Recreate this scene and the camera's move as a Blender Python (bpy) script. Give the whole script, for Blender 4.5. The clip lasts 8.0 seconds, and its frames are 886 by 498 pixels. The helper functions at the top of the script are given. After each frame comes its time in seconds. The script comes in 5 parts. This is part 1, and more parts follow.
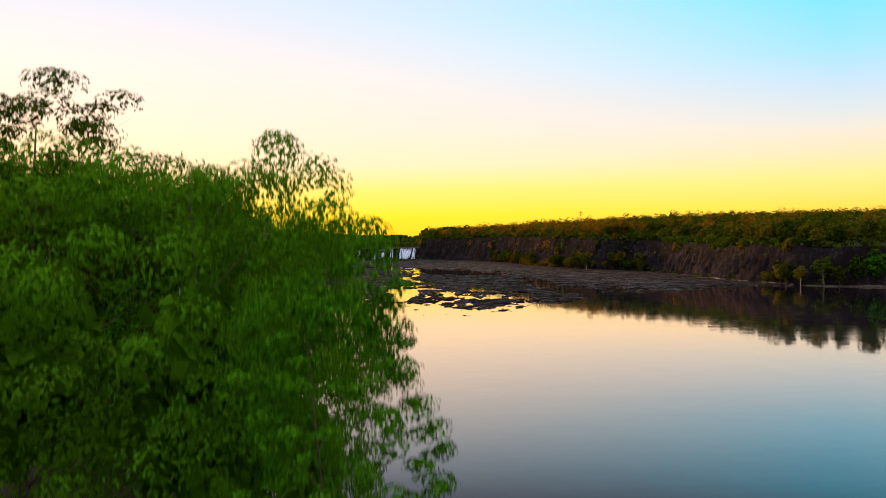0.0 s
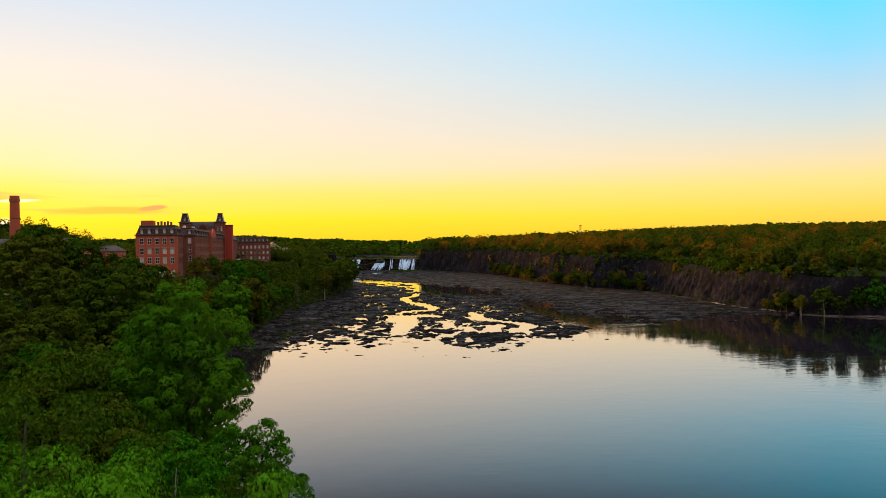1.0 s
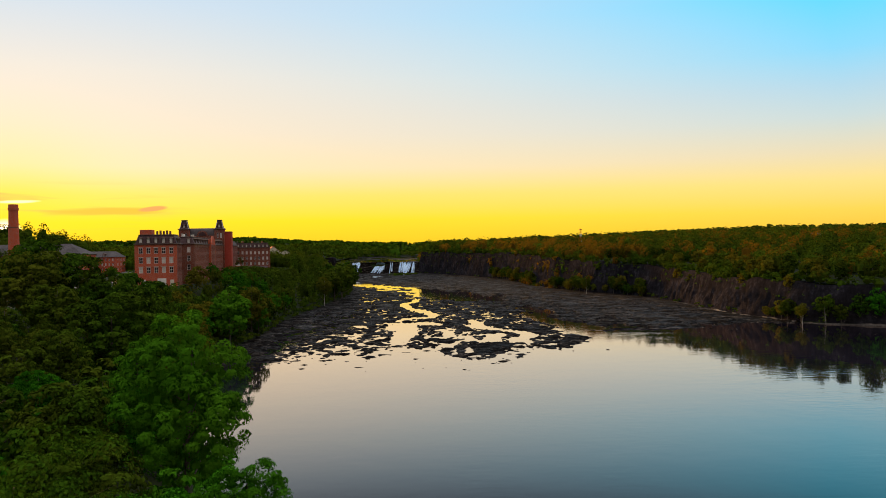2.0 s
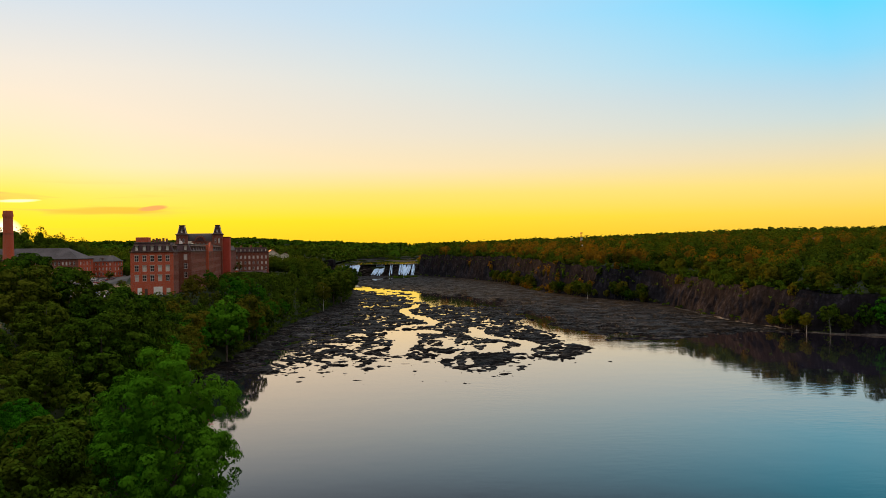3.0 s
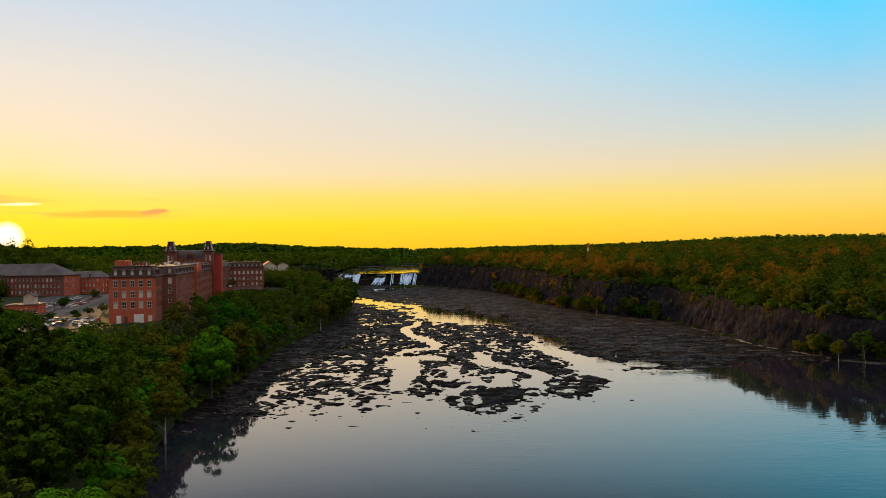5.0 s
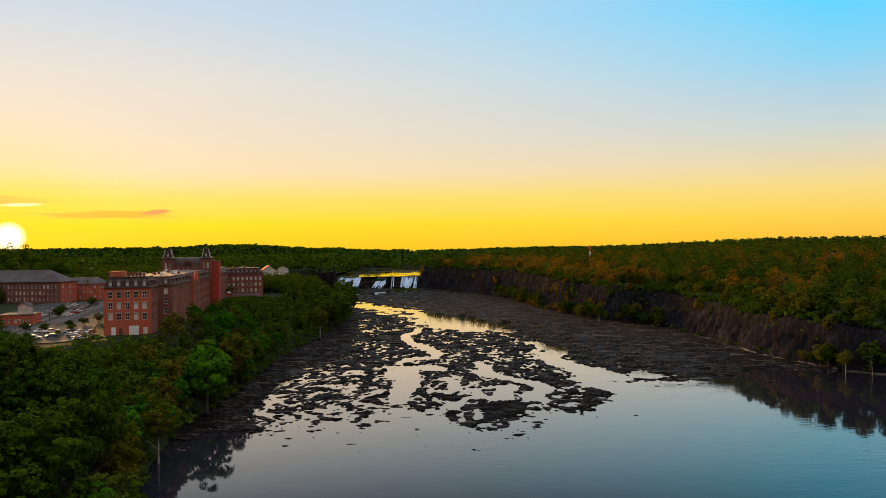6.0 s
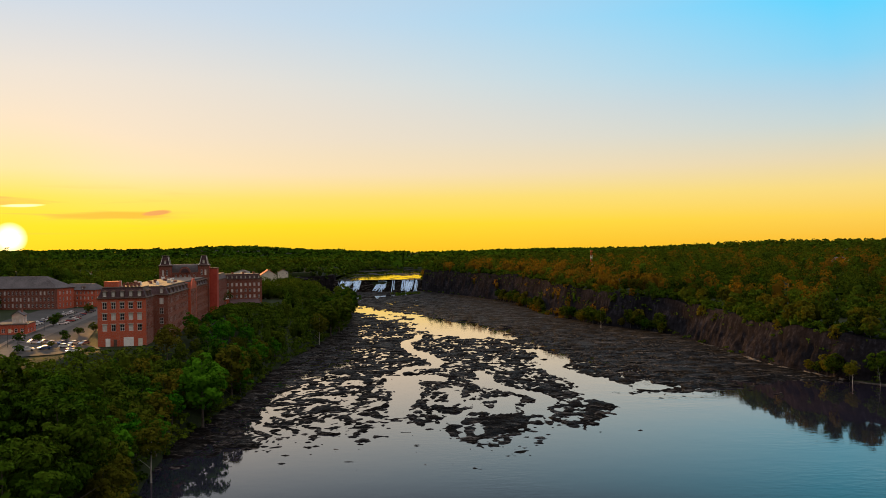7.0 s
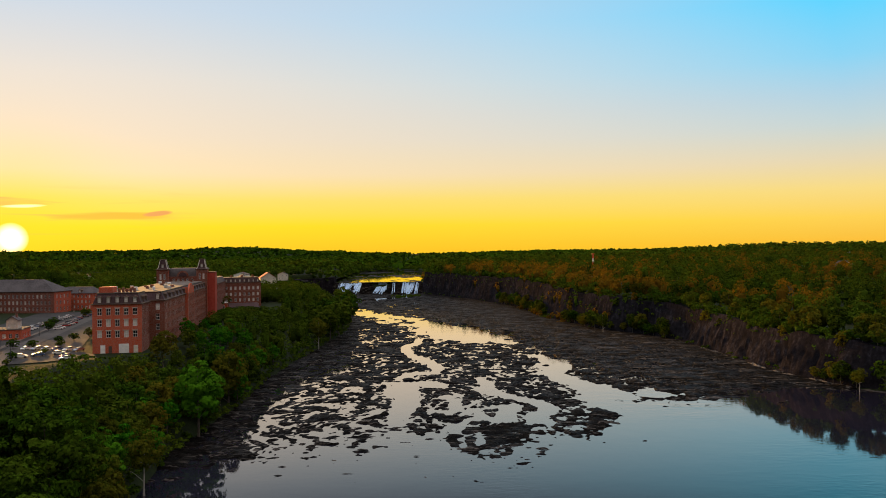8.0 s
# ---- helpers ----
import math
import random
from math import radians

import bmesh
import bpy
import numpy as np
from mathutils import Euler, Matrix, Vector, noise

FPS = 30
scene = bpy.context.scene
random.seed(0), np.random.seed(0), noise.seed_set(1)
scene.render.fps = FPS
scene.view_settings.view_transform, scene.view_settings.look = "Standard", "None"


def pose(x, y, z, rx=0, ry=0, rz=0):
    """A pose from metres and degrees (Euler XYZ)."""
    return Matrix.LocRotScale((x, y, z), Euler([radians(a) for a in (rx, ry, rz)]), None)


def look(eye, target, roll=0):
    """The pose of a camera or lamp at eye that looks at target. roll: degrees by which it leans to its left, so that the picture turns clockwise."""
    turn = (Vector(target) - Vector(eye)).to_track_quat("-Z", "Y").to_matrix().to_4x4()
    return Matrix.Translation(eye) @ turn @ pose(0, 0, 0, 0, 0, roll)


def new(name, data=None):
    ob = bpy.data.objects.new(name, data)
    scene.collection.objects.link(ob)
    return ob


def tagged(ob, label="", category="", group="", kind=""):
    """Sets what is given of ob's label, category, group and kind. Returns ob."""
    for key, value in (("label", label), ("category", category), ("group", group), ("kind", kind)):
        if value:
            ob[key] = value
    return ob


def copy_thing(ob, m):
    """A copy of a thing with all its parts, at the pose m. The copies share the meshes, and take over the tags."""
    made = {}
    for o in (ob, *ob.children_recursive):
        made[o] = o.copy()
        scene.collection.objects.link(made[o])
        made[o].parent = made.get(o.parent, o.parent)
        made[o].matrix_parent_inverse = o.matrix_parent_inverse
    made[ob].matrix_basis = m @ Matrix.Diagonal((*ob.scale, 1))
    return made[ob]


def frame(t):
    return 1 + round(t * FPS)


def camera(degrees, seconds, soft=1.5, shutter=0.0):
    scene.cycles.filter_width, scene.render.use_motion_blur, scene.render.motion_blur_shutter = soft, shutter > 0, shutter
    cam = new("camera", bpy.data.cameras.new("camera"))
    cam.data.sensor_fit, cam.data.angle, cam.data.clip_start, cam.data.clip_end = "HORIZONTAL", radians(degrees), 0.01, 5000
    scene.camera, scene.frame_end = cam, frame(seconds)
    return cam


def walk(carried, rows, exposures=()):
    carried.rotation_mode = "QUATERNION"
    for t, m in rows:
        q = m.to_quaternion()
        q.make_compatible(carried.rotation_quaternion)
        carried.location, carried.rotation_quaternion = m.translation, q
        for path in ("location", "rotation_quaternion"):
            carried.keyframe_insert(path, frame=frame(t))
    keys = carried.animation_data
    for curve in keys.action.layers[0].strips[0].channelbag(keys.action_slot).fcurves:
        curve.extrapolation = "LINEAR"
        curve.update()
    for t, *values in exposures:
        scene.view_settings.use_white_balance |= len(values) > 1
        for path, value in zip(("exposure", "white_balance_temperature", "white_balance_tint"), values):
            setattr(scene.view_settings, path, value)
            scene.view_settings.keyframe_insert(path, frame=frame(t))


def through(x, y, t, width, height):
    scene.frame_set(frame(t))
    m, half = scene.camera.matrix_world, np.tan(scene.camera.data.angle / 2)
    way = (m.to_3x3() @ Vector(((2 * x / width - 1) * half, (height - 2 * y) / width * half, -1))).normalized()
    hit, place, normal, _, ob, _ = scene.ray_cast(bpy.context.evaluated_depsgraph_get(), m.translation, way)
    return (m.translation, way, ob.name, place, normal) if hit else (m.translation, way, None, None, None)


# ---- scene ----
cam = camera(59.2, 8.0, soft=0.9, shutter=0.3)
PATH = [
    (0, (0.414, -5.349, 23.726), (0.409, -3.349, 23.712), -1.0),
    (0.5, (0.494, -4.996, 30.537), (0.49, -2.996, 30.528), -1.1),
    (1, (0.565, -4.392, 36.446), (0.561, -2.392, 36.438), -0.9),
    (1.5, (0.627, -4.341, 38.302), (0.623, -2.341, 38.295), -1.0),
    (3, (0.602, 1.391, 43.653), (0.598, 3.391, 43.647), -0.8),
    (3.5, (0.454, 5.582, 44.464), (0.45, 7.582, 44.459), -0.8),
    (4, (-0.35, 17.425, 47.558), (-0.357, 19.425, 47.556), -0.8),
    (4.5, (-0.622, 23.655, 49.837), (-0.629, 25.655, 49.839), -0.8),
    (6, (-0.335, 32.382, 55.628), (-0.345, 34.382, 55.632), -0.8),
    (6.5, (-0.123, 34.991, 57.417), (-0.135, 36.991, 57.423), -0.9),
    (7, (-0.117, 37.692, 59.08), (-0.129, 39.692, 59.086), -0.8),
    (7.5, (0.092, 40.396, 59.964), (0.077, 42.396, 59.971), -0.8),
    (8, (-0.095, 42.672, 60.766), (-0.109, 44.672, 60.775), -0.7),
]
walk(cam, [(t, look(eye, target, roll)) for t, eye, target, roll in PATH],
     exposures=[(0.0, 0.40, 7000, 30), (0.5, 0.3, 6750, 24), (1.0, 0.22, 6600, 20), (1.5, 0.18, 6500, 17), (3.0, 0.12, 6500, 16), (3.5, 0.10, 6500, 16), (4.5, 0.05, 6500, 17), (8.0, 0.02, 6500, 18)])

# ---- light ----
SUN_AZ = radians(29.4)      # left of north (+y)
SUN_EL = radians(4.5)      # the middle of the glow that lights the land; the disc itself stands lower
DISC_EL = radians(1.22)
SUN_DIR = Vector((-math.sin(SUN_AZ) * math.cos(SUN_EL), math.cos(SUN_AZ) * math.cos(SUN_EL), math.sin(SUN_EL)))
DISC_DIR = Vector((-math.sin(SUN_AZ) * math.cos(DISC_EL), math.cos(SUN_AZ) * math.cos(DISC_EL), math.sin(DISC_EL)))


class Nodes:
    """A small wrapper to write node trees in few lines."""

    def __init__(self, tree):
        self.t = tree
        tree.nodes.clear()

    def add(self, kind, operation="", use_clamp=False):
        n = self.t.nodes.new(kind)
        if operation:
            n.operation = operation
        if use_clamp:
            n.use_clamp = True
        return n

    def link(self, a, b):
        self.t.links.new(a, b)

    def put(self, socket, value):
        if isinstance(value, bpy.types.NodeSocket):
            self.link(value, socket)
        else:
            socket.default_value = value

    def math(self, op, a, b=0.0, clamp=False):
        n = self.add("ShaderNodeMath", operation=op, use_clamp=clamp)
        self.put(n.inputs[0], a)
        self.put(n.inputs[1], b)
        return n.outputs[0]

    def ramp(self, fac, stops, mode="LINEAR"):
        n = self.add("ShaderNodeValToRGB")
        r = n.color_ramp
        r.interpolation = mode
        while len(r.elements) < len(stops):
            r.elements.new(0.5)
        for e, (p, c) in zip(r.elements, stops):
            e.position, e.color = p, (*c, 1)
        self.put(n.inputs[0], fac)
        return n.outputs[0]

    def mix(self, fac, a, b, mode="MIX"):
        n = self.add("ShaderNodeMix")
        n.data_type, n.blend_type = "RGBA", mode
        for socket, value in ((n.inputs[0], fac), (n.inputs[6], a), (n.inputs[7], b)):
            if isinstance(value, tuple) and len(value) == 3:
                value = (*value, 1)
            self.put(socket, value)
        return n.outputs[2]

    def noise(self, scale, detail=4.0, rough=0.55, vec=None, dist=0.0):
        n = self.add("ShaderNodeTexNoise")
        n.inputs["Scale"].default_value = scale
        n.inputs["Detail"].default_value = detail
        n.inputs["Roughness"].default_value = rough
        n.inputs["Distortion"].default_value = dist
        if vec is not None:
            self.link(vec, n.inputs["Vector"])
        return n.outputs["Fac"]


def build_world():
    w = bpy.data.worlds.new("sky")
    scene.world = w
    w.use_nodes = True
    n = Nodes(w.node_tree)
    out = n.add("ShaderNodeOutputWorld")
    bg = n.add("ShaderNodeBackground")
    tc = n.add("ShaderNodeTexCoord")
    sep = n.add("ShaderNodeSeparateXYZ")
    n.link(tc.outputs["Generated"], sep.inputs[0])
    x, y, z = sep.outputs
    up = n.math("ABSOLUTE", z)
    # the sky on the sun's side and on the far side, by elevation
    near = n.ramp(up, [(0.0, (0.98, 0.60, 0.015)), (0.036, (1.0, 0.76, 0.008)), (0.068, (0.97, 0.76, 0.13)), (0.10, (0.94, 0.77, 0.44)), (0.145, (0.87, 0.76, 0.55)),
                       (0.21, (0.80, 0.76, 0.64)), (0.29, (0.62, 0.71, 0.76)), (0.45, (0.50, 0.58, 0.66)), (1.0, (1.8, 1.7, 1.55))])
    far = n.ramp(up, [(0.0, (0.95, 0.50, 0.03)), (0.035, (0.98, 0.66, 0.085)), (0.068, (0.93, 0.73, 0.23)), (0.10, (0.78, 0.70, 0.44)), (0.14, (0.56, 0.69, 0.66)),
                      (0.175, (0.42, 0.67, 0.77)), (0.215, (0.24, 0.68, 0.90)), (0.28, (0.09, 0.68, 1.0)), (0.45, (0.34, 0.52, 0.74)), (1.0, (1.8, 1.7, 1.55))])
    # sideways lean from the sun: 0 towards it, 1 well to its right
    sx, sy = -math.sin(SUN_AZ), math.cos(SUN_AZ)
    toward = n.math("ADD", n.math("MULTIPLY", x, sx), n.math("MULTIPLY", y, sy))
    side = n.math("MULTIPLY", n.math("SUBTRACT", 1.0, toward), 2.2, clamp=True)
    side = n.math("POWER", side, 1.05)
    base = n.mix(side, near, far)
    # the dusk side behind
    back = n.ramp(up, [(0.0, (0.035, 0.030, 0.032)), (0.12, (0.07, 0.06, 0.06)), (0.35, (0.17, 0.155, 0.15)), (1.0, (1.8, 1.7, 1.55))], "EASE")
    base = n.mix(n.math("MULTIPLY", n.math("SUBTRACT", 0.25, toward), 1.2, clamp=True), base, back)
    # glow round the sun
    dot = n.math("ADD", toward_part(n, x, y, z), 0.0)
    ang = n.math("ARCCOSINE", n.math("MINIMUM", dot, 0.999999))
    glow = n.math("POWER", n.math("SUBTRACT", 1.0, n.math("MULTIPLY", ang, 4.5), clamp=True), 3.0)
    base = n.mix(n.math("MULTIPLY", glow, 0.85), base, (1.15, 0.72, 0.005))
    core = n.math("SUBTRACT", 1.0, n.math("MULTIPLY", n.math("SUBTRACT", ang, 0.006, clamp=True), 80.0), clamp=True)
    base = n.mix(core, base, (3.0, 2.5, 1.5))
    # long thin bands of cloud low over the sun
    comb = n.add("ShaderNodeCombineXYZ")
    n.link(n.math("MULTIPLY", x, 7.0), comb.inputs[0])
    n.link(n.math("MULTIPLY", y, 7.0), comb.inputs[1])
    n.link(n.math("MULTIPLY", z, 95.0), comb.inputs[2])
    cloud = n.noise(1.0, 3.0, 0.55, comb.outputs[0], 0.4)
    low = n.ramp(up, [(0.02, (0, 0, 0)), (0.05, (1, 1, 1)), (0.065, (1, 1, 1)), (0.085, (0, 0, 0))])
    ring = n.math("SUBTRACT", 1.0, n.math("MULTIPLY", ang, 4.2), clamp=True)
    amount = n.math("MULTIPLY", n.math("MULTIPLY", n.math("SUBTRACT", cloud, 0.52, clamp=True), 6.0, clamp=True), n.math("MULTIPLY", low, ring), clamp=True)
    base = n.mix(amount, base, (0.92, 0.42, 0.10))
    # a long cloud to the right of the sun with a darker head, and a bright streak above the sun
    def streak(base, az, height, half, thick, lean, colour, strength):
        along = n.math("DIVIDE", n.math("ADD", n.math("MULTIPLY", x, math.cos(az)), n.math("MULTIPLY", y, math.sin(az))), half)
        lift = n.math("DIVIDE", n.math("SUBTRACT", z, n.math("ADD", n.math("MULTIPLY", along, lean), height)), thick)
        body = n.math("SUBTRACT", n.math("ADD", n.math("MULTIPLY", cloud, 2.4), -0.3), n.math("ADD", n.math("MULTIPLY", along, along), n.math("MULTIPLY", lift, lift)), clamp=True)
        return n.mix(n.math("MULTIPLY", body, strength, clamp=True), base, colour)

    base = streak(base, radians(23.6), 0.0475, 0.070, 0.0052, 0.0020, (0.95, 0.52, 0.04), 1.1)
    base = streak(base, radians(20.4), 0.0515, 0.017, 0.0034, 0.0022, (0.80, 0.36, 0.10), 1.5)
    base = streak(base, radians(28.6), 0.0580, 0.026, 0.0022, 0.0010, (1.5, 1.3, 0.55), 1.2)
    sky = n.add("ShaderNodeTexSky")
    sky.sky_type, sky.sun_disc, sky.sun_elevation, sky.sun_rotation = "NISHITA", False, SUN_EL, -SUN_AZ
    sky.altitude, sky.dust_density = 60.0, 2.0
    base = n.mix(0.03, base, n.mix(1.0, sky.outputs[0], (0.1, 0.1, 0.1), "MULTIPLY"))
    n.link(base, bg.inputs["Color"])
    bg.inputs["Strength"].default_value = 1.0
    n.link(bg.outputs[0], out.inputs[0])


def toward_part(n, x, y, z):
    a = n.math("ADD", n.math("MULTIPLY", x, DISC_DIR.x), n.math("MULTIPLY", y, DISC_DIR.y))
    return n.math("ADD", a, n.math("MULTIPLY", z, DISC_DIR.z))


build_world()
sun = new("sun", bpy.data.lights.new("sun", "SUN"))
sun.data.energy, sun.data.angle, sun.data.color = 8.0, radians(4.0), (1.0, 0.54, 0.13)
sun.matrix_world = look((0, 0, 300), Vector((0, 0, 300)) - SUN_DIR)

# ---- materials ----
def material(name):
    m = bpy.data.materials.new(name)
    m.use_nodes = True
    n = Nodes(m.node_tree)
    out = n.add("ShaderNodeOutputMaterial")
    bsdf = n.add("ShaderNodeBsdfPrincipled")
    n.link(bsdf.outputs[0], out.inputs[0])
    geo = n.add("ShaderNodeNewGeometry")
    return m, n, bsdf, geo, out


def bump(n, bsdf, height, strength=0.5, distance=0.1):
    b = n.add("ShaderNodeBump")
    b.inputs["Strength"].default_value, b.inputs["Distance"].default_value = strength, distance
    n.link(height, b.inputs["Height"])
    n.link(b.outputs[0], bsdf.inputs["Normal"])


def stretch(n, vec, sx, sy, sz):
    m = n.add("ShaderNodeVectorMath", operation="MULTIPLY")
    n.link(vec, m.inputs[0])
    m.inputs[1].default_value = (sx, sy, sz)
    return m.outputs[0]


def plain(name, dark, light, scale=1.0, rough=0.8, metallic=0.0, relief=0.0, spec=0.08):
    """A surface whose colour wanders between two tones, at a fine and a coarse scale."""
    m, n, bsdf, geo, _ = material(name)
    pos = geo.outputs["Position"]
    fac = n.math("ADD", n.math("MULTIPLY", n.noise(scale, 5, 0.6, pos), 0.6), n.math("MULTIPLY", n.noise(scale * 0.13, 3, 0.5, pos), 0.4))
    n.link(n.ramp(fac, [(0.35, dark), (0.65, light)]), bsdf.inputs["Base Color"])
    bsdf.inputs["Roughness"].default_value, bsdf.inputs["Metallic"].default_value = rough, metallic
    bsdf.inputs["Specular IOR Level"].default_value = spec
    if relief:
        bump(n, bsdf, n.noise(scale * 3, 5, 0.65, pos), 0.6, relief)
    return m


def foliage(name, dark, light, warm, through=0.16):
    m, n, bsdf, geo, out = material(name)
    n.t.nodes.remove(bsdf)
    info = n.add("ShaderNodeObjectInfo")
    pos = geo.outputs["Position"]
    patch = n.noise(0.16, 3, 0.6, pos)
    leaf = geo.outputs["Random Per Island"]
    fac = n.math("ADD", n.math("ADD", n.math("MULTIPLY", leaf, 0.42), 0.07), n.math("MULTIPLY", patch, 0.42))
    col = n.ramp(fac, [(0.2, dark), (0.75, light)])
    tree = n.math("MULTIPLY", n.math("SUBTRACT", n.math("ADD", n.math("MULTIPLY", info.outputs["Random"], 0.5), n.math("MULTIPLY", n.noise(0.055, 2, 0.5, pos), 0.7)), 0.45, clamp=True), 1.8, clamp=True)
    col = n.mix(tree, col, warm)
    d, t = n.add("ShaderNodeBsdfDiffuse"), n.add("ShaderNodeBsdfTranslucent")
    n.link(col, d.inputs["Color"])
    n.link(n.mix(1.0, col, (1.3, 1.25, 0.7), "MULTIPLY"), t.inputs["Color"])
    a = n.add("ShaderNodeMixShader")
    a.inputs[0].default_value = through
    n.link(d.outputs[0], a.inputs[1])
    n.link(t.outputs[0], a.inputs[2])
    n.link(a.outputs[0], out.inputs[0])
    return m


def make_water():
    m, n, bsdf, geo, out = material("river_water")
    pos = geo.outputs["Position"]
    # long slow ripples, stronger where a breeze touches the surface
    wind = n.ramp(n.noise(0.011, 3, 0.5, stretch(n, pos, 1.0, 0.55, 1.0)), [(0.52, (0.0, 0.0, 0.0)), (0.64, (1, 1, 1))])
    away = n.add("ShaderNodeVectorMath", "DISTANCE")
    n.link(stretch(n, pos, 1.0, 0.8, 0.0), away.inputs[0])
    away.inputs[1].default_value = (122.0, 182.0, 0.0)
    breeze = n.math("SUBTRACT", 1.0, n.math("DIVIDE", away.outputs["Value"], 62.0), clamp=True)
    mouth = n.add("ShaderNodeVectorMath", "DISTANCE")
    n.link(stretch(n, pos, 1.0, 0.8, 0.0), mouth.inputs[0])
    mouth.inputs[1].default_value = (82.0, 280.0, 0.0)
    breeze = n.math("MAXIMUM", breeze, n.math("SUBTRACT", 1.0, n.math("DIVIDE", mouth.outputs["Value"], 36.0), clamp=True))
    streak = n.ramp(n.noise(0.03, 4, 0.6, stretch(n, pos, 0.35, 1.0, 1.0)), [(0.42, (0, 0, 0)), (0.6, (1, 1, 1))])
    wind = n.math("MAXIMUM", n.math("MULTIPLY", wind, 0.6), n.math("MULTIPLY", n.math("MULTIPLY", breeze, streak), 2.6))
    fine = n.noise(0.55, 3, 0.5, stretch(n, pos, 0.5, 1.0, 1.0))
    slow = n.noise(0.09, 2, 0.5, pos)
    h = n.math("ADD", n.math("MULTIPLY", fine, n.math("ADD", n.math("MULTIPLY", wind, 0.10), 0.012)), n.math("MULTIPLY", slow, 0.05))
    ripple = n.add("ShaderNodeBump")
    ripple.inputs["Strength"].default_value, ripple.inputs["Distance"].default_value = 0.35, 1.0
    n.link(h, ripple.inputs["Height"])
    # a clear dark body under a mirror that strengthens towards grazing view
    n.t.nodes.remove(bsdf)
    deep, gloss, both = n.add("ShaderNodeBsdfDiffuse"), n.add("ShaderNodeBsdfGlossy"), n.add("ShaderNodeMixShader")
    deep.inputs["Color"].default_value = (0.012, 0.012, 0.022, 1)
    gloss.inputs["Roughness"].default_value = 0.035
    gloss.inputs["Color"].default_value = (1.0, 0.90, 0.80, 1)
    n.link(ripple.outputs[0], gloss.inputs["Normal"])
    weight = n.add("ShaderNodeLayerWeight")
    weight.inputs["Blend"].default_value = 0.5
    n.link(ripple.outputs[0], weight.inputs["Normal"])
    mirror = n.ramp(weight.outputs["Facing"], [(0.3, (0.03,) * 3), (0.55, (0.05,) * 3), (0.69, (0.11,) * 3), (0.80, (0.50,) * 3), (0.89, (0.84,) * 3), (1.0, (1.0,) * 3)])
    n.link(mirror, both.inputs[0])
    n.link(deep.outputs[0], both.inputs[1])
    n.link(gloss.outputs[0], both.inputs[2])
    n.link(both.outputs[0], out.inputs[0])
    return m


def make_rock(name, dark, light, rough=0.75, grain=(0.05, 0.05, 6.0), spec=0.3, pale=None):
    """Layered shale: thin beds, cracks and damp patches. pale: the colour of gravel washed into long streaks over it."""
    m, n, bsdf, geo, _ = material(name)
    pos = geo.outputs["Position"]
    beds = n.noise(1.0, 5, 0.6, stretch(n, pos, *grain))
    blot = n.noise(0.06, 4, 0.6, pos)
    grit = n.noise(0.3, 8, 0.78, stretch(n, pos, 0.7, 1.0, 1.0))
    fac = n.math("ADD", n.math("MULTIPLY", beds, 0.25), n.math("ADD", n.math("MULTIPLY", blot, 0.25), n.math("MULTIPLY", grit, 0.5)))
    col = n.ramp(fac, [(0.42, dark), (0.52, tuple(0.5 * a + 0.25 * b for a, b in zip(dark, light))), (0.64, light)])
    if pale:
        wash = n.noise(1.0, 6, 0.7, stretch(n, pos, 0.09, 0.42, 1.0), 0.8)
        col = n.mix(n.ramp(wash, [(0.54, (0, 0, 0)), (0.65, (1, 1, 1))]), col, n.mix(grit, dark, pale))
    n.link(col, bsdf.inputs["Base Color"])
    wet = n.ramp(n.noise(0.09, 3, 0.6, pos), [(0.42, (rough * 0.55,) * 3), (0.6, (rough,) * 3)])
    n.link(wet, bsdf.inputs["Roughness"])
    bsdf.inputs["Specular IOR Level"].default_value = spec
    bump(n, bsdf, n.math("ADD", n.math("MULTIPLY", beds, 0.5), grit), 0.8, 0.5)
    return m


def make_brick(name, dark, light):
    m, n, bsdf, geo, _ = material(name)
    tc = n.add("ShaderNodeTexCoord")
    pos = tc.outputs["Object"]
    br = n.add("ShaderNodeTexBrick")
    sep = n.add("ShaderNodeSeparateXYZ")
    n.link(pos, sep.inputs[0])
    comb = n.add("ShaderNodeCombineXYZ")
    n.link(n.math("ADD", sep.outputs[0], sep.outputs[1]), comb.inputs[0])
    n.link(sep.outputs[2], comb.inputs[1])
    n.link(comb.outputs[0], br.inputs["Vector"])
    br.inputs["Scale"].default_value = 1.0
    br.inputs["Brick Width"].default_value, br.inputs["Row Height"].default_value = 0.22, 0.075
    br.inputs["Mortar Size"].default_value = 0.008
    br.inputs["Color1"].default_value, br.inputs["Color2"].default_value = (*dark, 1), (*light, 1)
    br.inputs["Mortar"].default_value = (0.30, 0.24, 0.20, 1)
    soot = n.noise(0.35, 5, 0.65, stretch(n, pos, 1.0, 1.0, 0.35))
    col = n.mix(n.math("MULTIPLY", soot, 0.55), br.outputs["Color"], dark, "MIX")
    n.link(col, bsdf.inputs["Base Color"])
    bsdf.inputs["Roughness"].default_value = 0.9
    bsdf.inputs["Specular IOR Level"].default_value = 0.08
    bump(n, bsdf, br.outputs["Fac"], 0.3, -0.01)
    return m


